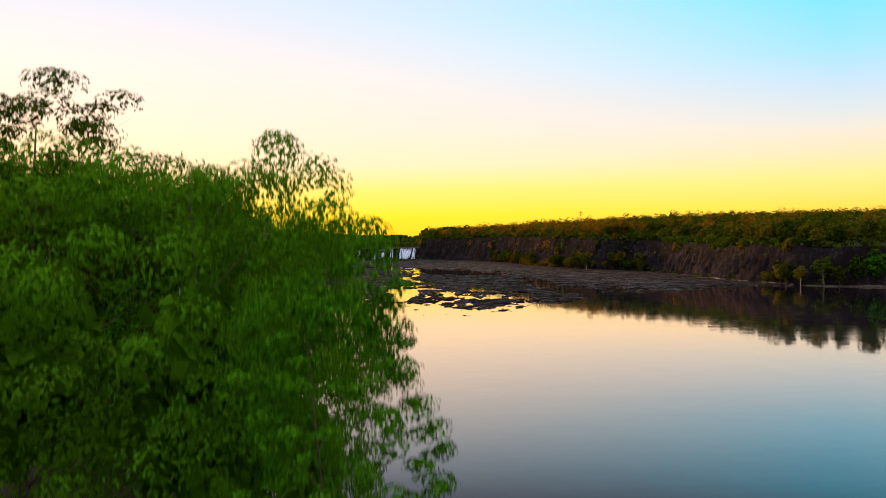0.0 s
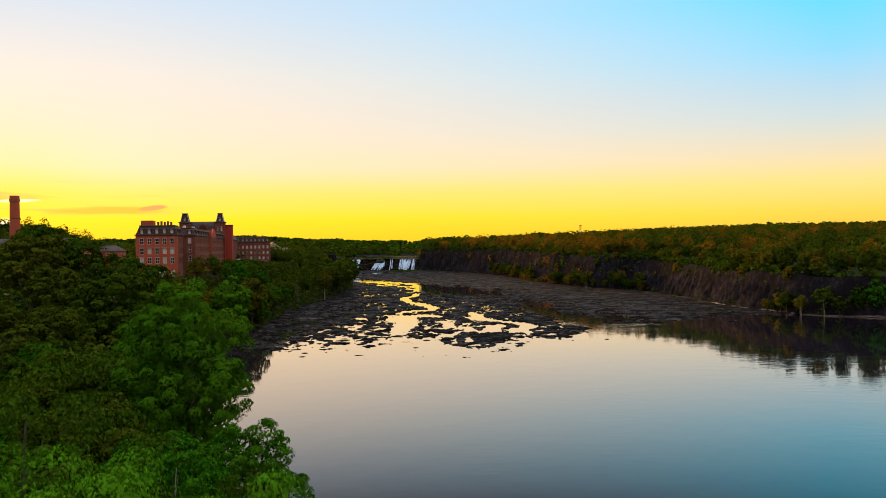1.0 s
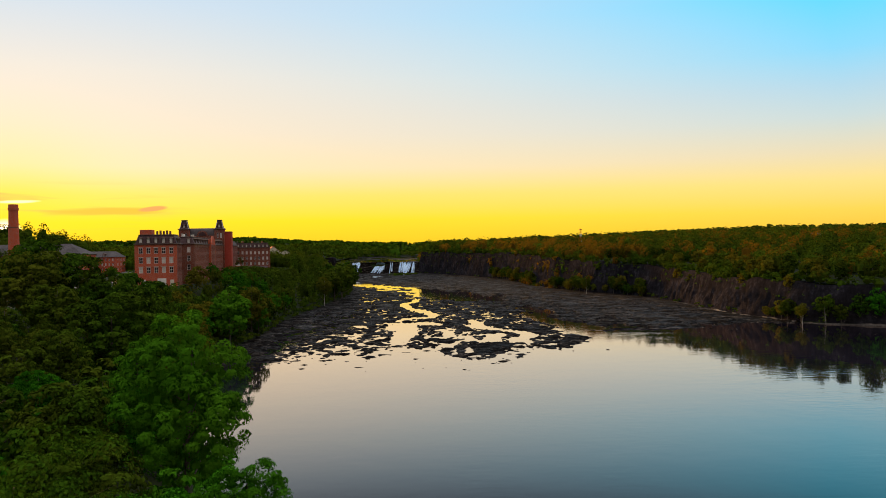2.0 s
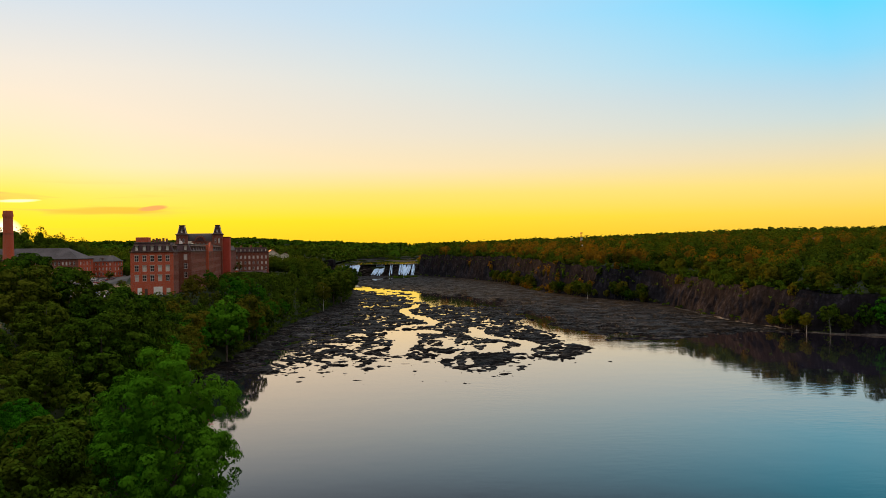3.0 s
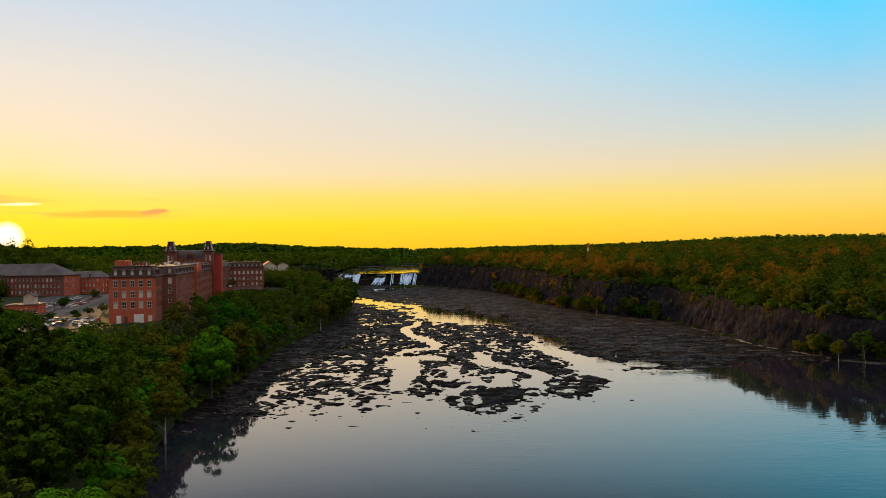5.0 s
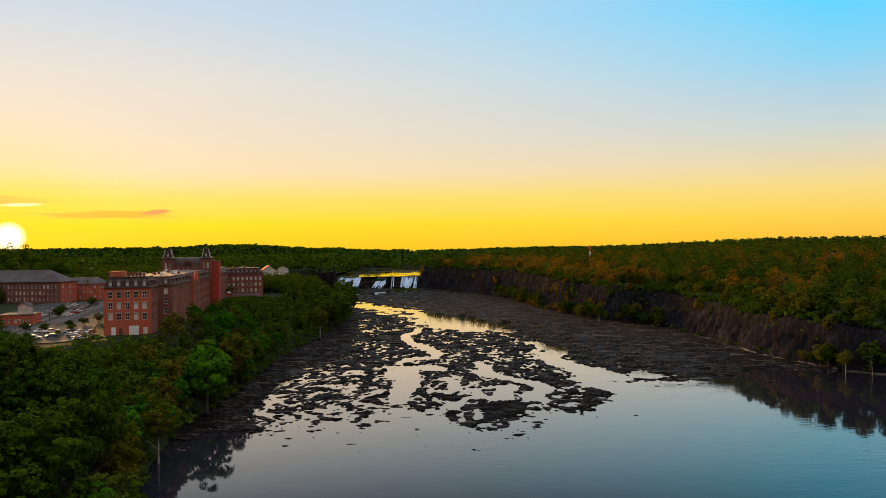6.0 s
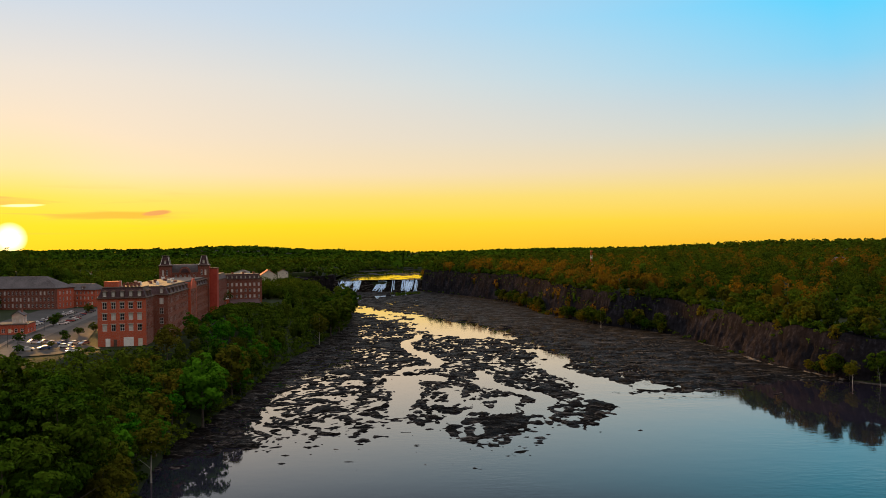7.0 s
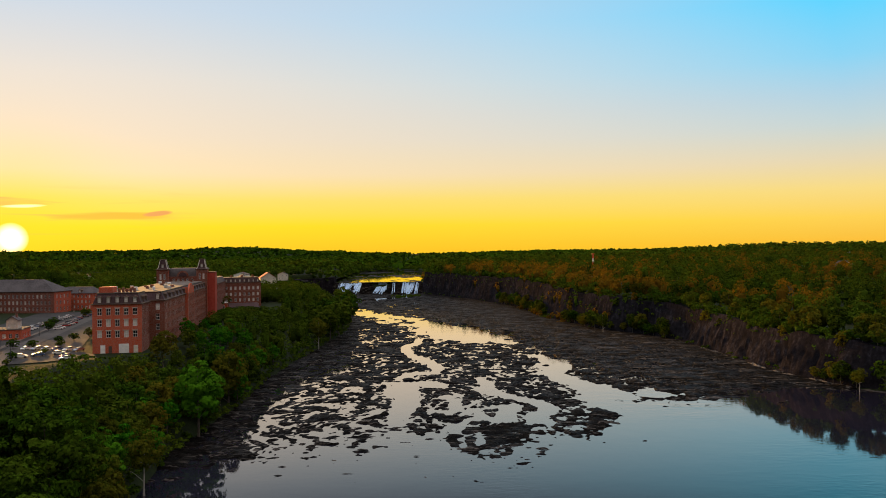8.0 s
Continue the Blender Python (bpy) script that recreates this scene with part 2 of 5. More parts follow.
WATER = make_water()
GRASS = plain("grass_soil", (0.007, 0.011, 0.004), (0.018, 0.026, 0.007), 0.5, 0.95, relief=0.2)
BED = make_rock("shale_bed", (0.001, 0.0009, 0.0008), (0.016, 0.013, 0.011), 0.95, spec=0.02, pale=(0.17, 0.148, 0.132))
CLIFF = make_rock("shale_cliff", (0.007, 0.0063, 0.0072), (0.046, 0.040, 0.047), 0.95, (0.5, 0.5, 0.045), 0.0)
BARK = plain("bark", (0.05, 0.04, 0.03), (0.13, 0.11, 0.09), 3.0, 0.9, relief=0.03)
DEAD_WOOD = plain("weathered_wood", (0.13, 0.12, 0.10), (0.26, 0.24, 0.21), 3.0, 0.85)
PALE_BARK = plain("pale_bark", (0.20, 0.185, 0.16), (0.42, 0.40, 0.36), 3.0, 0.8)
LEAF = foliage("leaf_green", (0.002, 0.022, 0.001), (0.045, 0.262, 0.008), (0.064, 0.205, 0.008), 0.16)
LEAF_MID = foliage("leaf_mid", (0.001, 0.011, 0.0006), (0.034, 0.170, 0.006), (0.050, 0.140, 0.006), 0.14)
LEAF_DARK = foliage("leaf_dark", (0.002, 0.008, 0.0006), (0.040, 0.096, 0.006), (0.080, 0.092, 0.008), 0.15)
LEAF_OLIVE = foliage("leaf_olive", (0.002, 0.009, 0.001), (0.050, 0.080, 0.007), (0.135, 0.112, 0.010), 0.3)
# leaf colour warmed to stand for low sunlight on the crowns
LEAF_SUN_TINT = foliage("leaf_warm", (0.005, 0.011, 0.001), (0.066, 0.068, 0.007), (0.19, 0.092, 0.010), 0.38)
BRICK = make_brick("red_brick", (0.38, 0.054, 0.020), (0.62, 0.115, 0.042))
# brown brick; on the mill's river side it stands for red brick in shade
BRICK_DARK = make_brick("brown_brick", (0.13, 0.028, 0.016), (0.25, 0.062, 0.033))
# darker copy of the red brick: the wing's shade is in the colour
BRICK_WING_SHADE = make_brick("wing_brick", (0.15, 0.030, 0.014), (0.28, 0.066, 0.031))
SLATE = plain("roof_slate", (0.035, 0.020, 0.022), (0.085, 0.052, 0.054), 2.0, 0.6, relief=0.02)
FLAT_ROOF = plain("flat_roof", (0.07, 0.055, 0.045), (0.15, 0.12, 0.10), 0.6, 0.8)
STONE = plain("pale_stone", (0.34, 0.29, 0.24), (0.55, 0.48, 0.40), 1.5, 0.8)
WHITE = plain("white_paint", (0.62, 0.60, 0.56), (0.82, 0.80, 0.76), 1.0, 0.6)
ASPHALT = plain("asphalt", (0.025, 0.024, 0.023), (0.055, 0.052, 0.050), 0.7, 0.9, relief=0.02)


# ---- mesh helpers ----
def mesh_from(name, verts, faces, mats, smooth=False):
    me = bpy.data.meshes.new(name)
    me.from_pydata(verts, [], faces)
    for m in (mats if isinstance(mats, (list, tuple)) else [mats]):
        me.materials.append(m)
    if smooth:
        me.polygons.foreach_set("use_smooth", [True] * len(me.polygons))
    me.update()
    return me


def part(name, bm, mat, parent, label=""):
    """One bmesh as one mesh object under a thing or a part."""
    me = bpy.data.meshes.new(name)
    bm.to_mesh(me)
    bm.free()
    me.materials.append(mat)
    ob = new(name, me)
    ob.parent = parent
    return tagged(ob, label)


def lerp_table(table, y):
    ys, xs = zip(*table)
    return np.interp(y, ys, xs)


def smooth(a, b, x):
    t = np.clip((x - a) / (b - a), 0, 1)
    return t * t * (3 - 2 * t)


_rng = np.random.default_rng(7)
_perm = _rng.permutation(512)
_grad = _rng.uniform(-1, 1, 512)


def value_noise(x, y, seed=0):
    """Smooth noise in -1..1 on arrays."""
    xi, yi = np.floor(x).astype(int), np.floor(y).astype(int)
    fx, fy = x - xi, y - yi
    fx, fy = fx * fx * (3 - 2 * fx), fy * fy * (3 - 2 * fy)

    def g(a, b):
        return _grad[(_perm[(a + seed * 37) % 512] + b * 57) % 512]

    top = g(xi, yi) * (1 - fx) + g(xi + 1, yi) * fx
    bottom = g(xi, yi + 1) * (1 - fx) + g(xi + 1, yi + 1) * fx
    return top * (1 - fy) + bottom * fy


def fbm(x, y, scale, octaves=4, seed=0, gain=0.5):
    out, amp = 0.0, 1.0
    for k in range(octaves):
        out = out + amp * value_noise(x / scale, y / scale, seed + k)
        scale, amp = scale * 0.5, amp * gain
    return out


# ---- the lie of the land ----
FALLS_Y = 1212.0
UPPER = 17.0          # level of the river above the falls
LEFT_SHORE = [(-400, 30), (-100, 12), (0, 3), (20, -1), (50, -10), (100, -28), (150, -50), (200, -69), (240, -79), (277, -85), (362, -84), (420, -88),
              (500, -85), (575, -82), (640, -79), (710, -84), (797, -95), (1016, -152), (1150, -202), (1197, -212), (1211, -165), (1300, -172), (1500, -184), (1800, -205), (1950, -130), (5000, -130)]
RIGHT_SHORE = [(-400, 420), (100, 380), (250, 310), (330, 235), (356, 204), (368, 184), (382, 172), (405, 164), (425, 160), (466, 157), (511, 155), (566, 150), (604, 138),
               (634, 116), (717, 94), (800, 85), (915, 68), (1052, 24), (1150, -20), (1200, -44), (1300, -47), (1500, -46), (1800, -50), (1950, -120), (5000, -120)]
CLIFF_TOP = [(-400, 16), (300, 17), (345, 18), (430, 19), (520, 20.5), (572, 22.5), (650, 25), (750, 28), (900, 30), (1100, 31), (1400, 30), (5000, 34)]


def water_level(y):
    return np.where(y > FALLS_Y, UPPER, 0.0)


def land_left(x, y):
    d = lerp_table(LEFT_SHORE, y) - x
    plateau = np.interp(y, [-400, 0, 150, 250, 700, 900, 1300, 2500, 3300, 5000], [14, 14, 20, 25, 25, 27, 31, 34, 49, 54])
    low = smooth(730, 800, y) * smooth(1198, 1150, y) * smooth(170, 60, d)
    plateau = plateau * (1 - 0.42 * low)
    z = plateau * (0.22 * smooth(0, 8, d) + 0.78 * smooth(5, np.interp(y, [0, 180, 295, 328, 420, 520], [48, 46, 46, 27, 27, 40]), d))
    z = z + (25 * smooth(-272, -350, x) + 8 * smooth(-340, -460, x)) * np.exp(-((y - 655) / 62) ** 2)
    z = z + 26 * smooth(2400, 3300, y) * smooth(-500, -900, x) * 0.9
    z = z + fbm(x, y, 90, 3, 11) * np.clip(d / 60, 0, 1) * np.where((d < 230) & (y < 650) & (y > 250), 0.0, 1.3)
    return np.maximum(z, water_level(y) * smooth(-2, 6, d))


def land_right(x, y):
    d = x - lerp_table(RIGHT_SHORE, y)
    top = lerp_table(CLIFF_TOP, y)
    z = top * smooth(5.5, 12.5, d) + 0.6 * smooth(0, 2, d)
    z = z + 15 * (1 - np.exp(-np.clip(d - 25, 0, None) / 560)) * np.interp(y, [0, 500, 1300, 2200, 3000], [0.8, 1.0, 0.95, 0.5, 0.3])
    z = z + 3 * smooth(900, 1250, y) * smooth(60, 230, x) + 12 * smooth(1250, 1650, y) * smooth(250, 700, x) * smooth(2600, 1900, y)
    z = z + 12 * smooth(2400, 3300, y)
    return z + fbm(x, y, 110, 3, 21) * np.clip(d / 50, 0, 1) * 2.0


def land(x, y):
    x, y = np.asarray(x, float), np.asarray(y, float)
    lx, rx = lerp_table(LEFT_SHORE, y), lerp_table(RIGHT_SHORE, y)
    z = np.where(x < lx, land_left(x, y), np.where(x > rx, land_right(x, y), water_level(y) - 3.0))
    # the open valley up the river, and a flat-topped hill far off
    vale = np.exp(-((x + 115) / 150) ** 2) * smooth(1550, 1850, y) * smooth(2700, 2200, y)
    z = np.where(z > UPPER + 3, z + (UPPER + 3 - z) * vale, z)
    return z + 9.0 * smooth(-340, -440, x) * smooth(-1100, -950, x) * smooth(2900, 3100, y)


def build_ground():
    ys = np.concatenate([np.arange(-400, 0, 25), np.arange(0, 800, 6), np.arange(800, 1190, 10), [1190, 1197, 1201, 1206, FALLS_Y - 1, FALLS_Y + 1, 1220], np.arange(1230, 2000, 16),
                         np.arange(2000, 3400, 45), np.arange(3400, 4951, 140)])
    lo = np.array([-3600, -2600, -1900, -1400, -1050, -800, -650, -540, -460, -400, -350, -310, -275, -240, -210, -180, -155, -130, -110, -90, -75, -62, -52, -44, -37, -31, -26, -21, -17, -13, -9, -6, -3, -1, 1.5, 5])
    hi = np.array([-5, -1.5, 1, 2.5, 4, 5.5, 7, 8.5, 10, 12, 15, 20, 26, 34, 44, 56, 70, 86, 105, 128, 155, 190, 230, 280, 340, 420, 520, 650, 820, 1100, 1500, 2100, 3000])
    verts, cols = [], len(lo) + len(hi) + 3
    for y in ys:
        lx, rx = float(lerp_table(LEFT_SHORE, y)), float(lerp_table(RIGHT_SHORE, y))
        wide = max(0.05, min(1.0, (rx - lx) / 40))
        xs = np.concatenate([lx + np.where(lo > 0, lo * wide, lo), np.linspace(lx + 6 * wide, rx - 6 * wide, 5)[1:-1], rx + np.where(hi < 0, hi * wide, hi)])
        zs = land(xs, np.full_like(xs, y))
        verts += list(zip(xs.tolist(), [float(y)] * cols, zs.tolist()))
    faces = [(r * cols + c, r * cols + c + 1, (r + 1) * cols + c + 1, (r + 1) * cols + c) for r in range(len(ys) - 1) for c in range(cols - 1)]
    ob = new("ground", mesh_from("ground", verts, faces, GRASS, True))
    tagged(ob, "wooded river banks of dark grass and soil", "ground", kind="structure")


def build_water():
    def sheet(name, x0, x1, y0, y1, z, label):
        verts = [(x0, y0, z), (x1, y0, z), (x1, y1, z), (x0, y1, z)]
        tagged(new(name, mesh_from(name, verts, [(0, 1, 2, 3)], WATER)), label, "river", kind="structure")

    sheet("water", -420, 620, -420, FALLS_Y - 0.5, 0.0, "calm river water mirroring the evening sky")
    sheet("water_above_falls", -330, 100, FALLS_Y + 0.5, 1990, UPPER, "shallow river water above the falls")


# ---- shale ledges that stand out of the low river ----
FRONT_EDGE = [(-120, 268), (-88, 262), (-62, 277), (-43, 288), (-30, 299), (-21, 314), (-17, 322), (-12, 299), (-2, 300), (4, 279), (14, 283), (27, 290), (34, 304), (50, 306), (60, 322), (70, 360), (93, 364), (115, 367), (140, 378), (175, 386)]
# water that runs between the ledges: points along each run (x, y, half width)
POOLS = [
    [(-127, 936, 11), (-82, 823, 16), (-52, 770, 18), (-24, 700, 27), (4, 640, 31), (14, 595, 30), (32, 576, 11), (41, 559, 4)],
    [(-20, 592, 2), (-22, 572, 5), (-29, 544, 3), (-25, 513, 3), (-17, 487, 4.5), (-10, 467, 4.5), (-6, 446, 3.5), (-9, 435, 4), (-18, 437, 4), (-25, 420, 4)],
    [(-120, 1040, 9), (-60, 1120, 12), (-80, 1195, 16)],
]
MOUTHS = [
    [(-35, 403, 2), (-28, 406, 6), (-18, 404, 9), (-7, 401, 7), (1, 402, 2)],
    [(-21, 395, 8), (-21, 377, 6.5), (-17, 358, 7), (-19, 337, 5), (-19, 320, 3), (-17, 299, 5)],
    [(-40, 494, 1.5), (-32, 498, 3.3), (-26, 498, 2.6)],
    [(13, 421, 2.5), (17, 401, 3), (15, 387, 4.5), (24, 370, 3.2), (34, 359, 4.5), (39, 345, 4.5), (30, 332, 4), (31, 322, 5)],
]
SIDE_RUNS = [
    [(-3, 369, 2.6), (2, 364, 2.3), (2, 345, 3), (-1, 334, 2)],
    [(18, 347, 2.6), (24, 351, 4), (19, 326, 5), (11, 330, 4), (4, 321, 2.4), (0, 306, 4)],
    [(50, 500, 4), (58, 470, 8), (58, 451, 8), (49, 432, 6.5), (54, 413, 7), (61, 392, 9), (65, 374, 11), (62, 352, 11)],
    [(82, 411, 2.6), (89, 417, 3.2)],
    [(86, 384, 3.4), (86, 369, 7)],
]


def bed_height(x, y):
    wx, wy = x + 5 * fbm(x, y, 18, 3, 43), y + 7 * fbm(x, y, 18, 3, 44)
    edge = np.interp(x, *zip(*FRONT_EDGE)) - 5
    beyond = y - edge + 6.0 * fbm(x, y, 13, 3, 41)
    h = 0.20 * fbm(wx, wy * 0.8, 15, 3, 31, 0.6) + 0.56 * fbm(wx * 1.1, wy * 0.75, 4.6, 3, 35, 0.75) + 0.55 * fbm(x, y * 0.6, 1.9, 2, 37, 0.8)
    lx, rx = lerp_table(LEFT_SHORE, y), lerp_table(RIGHT_SHORE, y)
    h = h + 0.30 + 0.64 * smooth(62, 105, x - np.interp(y, [300, 420, 480, 620, 900, 1200], [20, 8, -5, -20, -75, -150])) * smooth(0, 40, beyond)
    # thin shallow skin of water over the ledges beside the left bank
    h = h - 0.18 * smooth(6, 18, x - lx) * smooth(20, 0, x + 30) * smooth(500, 400, y)
    h = h + 0.35 * smooth(13, 0, x - lx) + 0.5 * smooth(20, 0, rx - x) + 0.10 * smooth(60, 200, beyond)
    h = h + 0.25 * smooth(620, 700, y)
    cut = np.zeros_like(h)
    for line in POOLS + MOUTHS + SIDE_RUNS:
        for (x0, y0, w0), (x1, y1, w1) in zip(line, line[1:]):
            dx, dy = x1 - x0, y1 - y0
            t = np.clip(((x - x0) * dx + (y - y0) * dy) / (dx * dx + dy * dy), 0, 1)
            wid = (w0 + (w1 - w0) * t) * (1.0 + 0.4 * fbm(x, y, 9, 3, 51))
            dist = np.hypot(x - (x0 + t * dx), y - (y0 + t * dy))
            cut = np.maximum(cut, smooth(wid * 1.1, wid * 0.8, dist))
    # low islands in the wide pool
    spare = smooth(0.42, 0.62, fbm(x, y * 0.5, 16, 3, 57)) * smooth(600, 640, y)
    h = h - 2.8 * cut * (1 - 0.9 * spare) - 1.3 * smooth(10, -8, beyond) - 1.2 * smooth(-6, -24, beyond)
    # crumbs of ledge and weed adrift before the front edge
    crumb = fbm(x * 0.8, y * 1.3, 5.5, 4, 95, 0.7) - 0.55 - 0.022 * np.clip(-beyond, 0, 60) - 0.5 * smooth(34, 60, x)
    h = np.where(beyond < 12, np.maximum(h, crumb * 0.9), h)
    flat = np.clip(h, -0.8, 1.0)
    return np.where(flat > 0, 0.08 + 0.22 * flat + 0.07 * np.round(flat * 5), flat)


def build_bed():
    ys, y = [], 246.0
    while y < FALLS_Y - 2:
        ys.append(y)
        y += max(0.7, (y - 40) ** 2 / 95000.0)
    cols = 360
    s = np.linspace(0, 1, cols)
    ys = np.array(ys)
    X = np.array([lerp_table(LEFT_SHORE, v) - 4 + s * (lerp_table(RIGHT_SHORE, v) - lerp_table(LEFT_SHORE, v) + 8) for v in ys])
    Y = np.repeat(ys[:, None], cols, 1)
    Z = bed_height(X, Y)
    verts = np.stack([X, Y, Z], -1).reshape(-1, 3)
    idx = np.arange(len(ys) * cols).reshape(len(ys), cols)
    quads = np.stack([idx[:-1, :-1], idx[:-1, 1:], idx[1:, 1:], idx[1:, :-1]], -1).reshape(-1, 4)
    keep = Z.reshape(-1)[quads].max(1) > -0.05
    quads = quads[keep]
    ob = new("shale_ledges", mesh_from("shale_ledges", verts.tolist(), quads.tolist(), BED))
    tagged(ob, "dark wet shale ledges and weed standing out of shallow water", "rock ledges", kind="stuff")


def build_upper_bed():
    ys = np.arange(FALLS_Y + 1, 1900, 5.0)
    cols = 70
    s = np.linspace(0, 1, cols)
    X = np.array([lerp_table(LEFT_SHORE, v) - 3 + s * (lerp_table(RIGHT_SHORE, v) - lerp_table(LEFT_SHORE, v) + 6) for v in ys])
    Y = np.repeat(ys[:, None], cols, 1)
    h = 0.6 * fbm(X * 0.8, Y * 0.5, 30, 4, 71, 0.6) - 0.16
    Z = UPPER + np.where(h > 0, 0.1 + 0.3 * h, h)
    idx = np.arange(len(ys) * cols).reshape(len(ys), cols)
    quads = np.stack([idx[:-1, :-1], idx[:-1, 1:], idx[1:, 1:], idx[1:, :-1]], -1).reshape(-1, 4)
    ob = new("upper_shale_ledges", mesh_from("upper_shale_ledges", np.stack([X, Y, Z], -1).reshape(-1, 3).tolist(), quads.tolist(), BED))
    tagged(ob, "dark shale ledges in the river above the falls", "rock ledges", kind="stuff")


def build_cliff(name, ys, base_x, top, foot, depth, side, label):
    """A rough layered rock face along a bank. side: +1 faces the river to its left, -1 to its right."""
    rows = 26
    verts, n = [], len(ys)
    for i, y in enumerate(ys):
        for k in range(rows):
            f = k / (rows - 1)
            out = 1.0 * fbm(np.array(y), np.array(f * top[i] * 0.4), 9.0, 4, 61, 0.62) + 0.35 * math.floor(f * 9) / 9
            x = base_x[i] + side * (depth * f ** 0.8 + out * 1.7 * math.sin(math.pi * min(1, f * 1.2 + 0.05)))
            verts.append((float(x), float(y), float(foot[i] + f * (top[i] - foot[i]))))
        verts.append((float(base_x[i] + side * (depth + 9)), float(y), float(top[i] - 0.4)))
    c = rows + 1
    faces = [(i * c + k, (i + 1) * c + k, (i + 1) * c + k + 1, i * c + k + 1) for i in range(n - 1) for k in range(rows)]
    tagged(new(name, mesh_from(name, verts, faces, CLIFF)), label, "cliff", kind="structure")


def build_cliffs():
    ys = np.concatenate([np.arange(300, 660, 2.2), np.arange(660, FALLS_Y + 30, 4.5)])
    build_cliff("cliff_east", ys, lerp_table(RIGHT_SHORE, ys) + 1.5, lerp_table(CLIFF_TOP, ys) + 0.4 + 1.6 * value_noise(ys / 14.0, ys * 0, 9), ys * 0 - 0.5, 7.5, 1,
                "grey layered shale cliff rising from the river")
    ys = np.concatenate([np.arange(1090, 1190, 4.0), np.arange(1190, 1216, 0.8), np.arange(1216, FALLS_Y + 60, 4.0)])
    build_cliff("cliff_west", ys, lerp_table(LEFT_SHORE, ys) - 2, 25 + 1.5 * value_noise(ys / 14.0, ys * 0, 10), ys * 0 - 0.5, 6, -1,
                "grey rock wall beside the waterfall")


FOAM = plain("white_water", (0.22, 0.38, 0.66), (0.60, 0.82, 1.0), 1.6, 0.5, spec=0.4)


def build_falls():
    """The rock step across the river, with separate falls of white water over it."""
    x0, x1 = float(lerp_table(LEFT_SHORE, FALLS_Y)) - 8, float(lerp_table(RIGHT_SHORE, FALLS_Y)) + 8
    cols, rows, verts = 160, 14, []
    xs = np.linspace(x0, x1, cols)

    def crest(x):
        return FALLS_Y + 4 * np.sin(x / 21.0) + 3.0 * fbm(x, x * 0 + 2.0, 13, 3, 81)

    def face(x, f):
        """f: 0 at the top, 1 at the foot."""
        ledge = 1.8 * math.floor(f * 4 + 0.5 * math.sin(x / 9.0)) / 4
        return crest(x) - 11.0 * f - ledge - 0.9 * fbm(np.array(x), np.array(f * 22.0), 6, 3, 83), UPPER + 0.15 - f * (UPPER + 0.8)

    for k in range(rows):
        f = k / (rows - 1)
        for x in xs:
            y, z = face(x, f)
            verts.append((float(x), float(y), float(z)))
    for x in xs:
        verts.append((float(x), float(crest(x) + 14), UPPER + 0.1))
    faces = [(k * cols + c, k * cols + c + 1, (k + 1) * cols + c + 1, (k + 1) * cols + c) for k in range(rows - 1) for c in range(cols - 1)]
    faces += [(rows * cols + c, rows * cols + c + 1, c + 1, c) for c in range(cols - 1)]
    wall = tagged(new("waterfall", mesh_from("rock_step", verts, faces, BED)), "wide rock step with white water falling in separate streams", "waterfall")
    rnd = random.Random(4)
    # (from, to, slide, how closed the curtain is, width of a strand)
    curtains = [(-164, -148, 4.0, 0.5, 0.35), (-146, -130, 17.0, 1.0, 0.5), (-105, -93, 9.0, 1.0, 0.5), (-84, -81, 1.0, 0.6, 0.3), (-69, -59, 2.0, 0.8, 0.4), (-57, -45, 7.0, 0.9, 0.45)]
    for a, b, slide, dense, wide in curtains:
        x = a
        while x < b:
            w = wide * rnd.uniform(0.4, 1.6)
            if rnd.random() < dense:
                bm = bmesh.new()
                steps, left, right = 12, [], []
                start, stop = rnd.uniform(0.0, 0.12), rnd.uniform(0.65, 1.0)
                # the strands of one curtain fan out from its crest
                lean = slide * (0.25 + 0.9 * (b - x) / (b - a)) * rnd.uniform(0.92, 1.08)
                for k in range(steps + 1):
                    f = start + k / steps * (stop - start)
                    y, z = face(x, f)
                    shift = -lean * f ** 1.3 + 0.12 * math.sin(f * 9 + x)
                    spread = w * (0.5 + 0.6 * f) * rnd.uniform(0.88, 1.1)
                    out = 0.8 + 1.2 * f + rnd.uniform(0, 0.5)
                    left.append(bm.verts.new((x + shift - spread, float(y) - out, float(z) + 0.25)))
                    right.append(bm.verts.new((x + shift + spread, float(y) - out, float(z) + 0.25)))
                for k in range(steps):
                    bm.faces.new((left[k], right[k], right[k + 1], left[k + 1]))
                part("water_stream", bm, FOAM, wall, "white falling water")
            x += w * rnd.uniform(0.8, 1.5)


GRAVEL = plain("shore_gravel", (0.035, 0.03, 0.027), (0.15, 0.125, 0.105), 0.8, 0.9, relief=0.25)


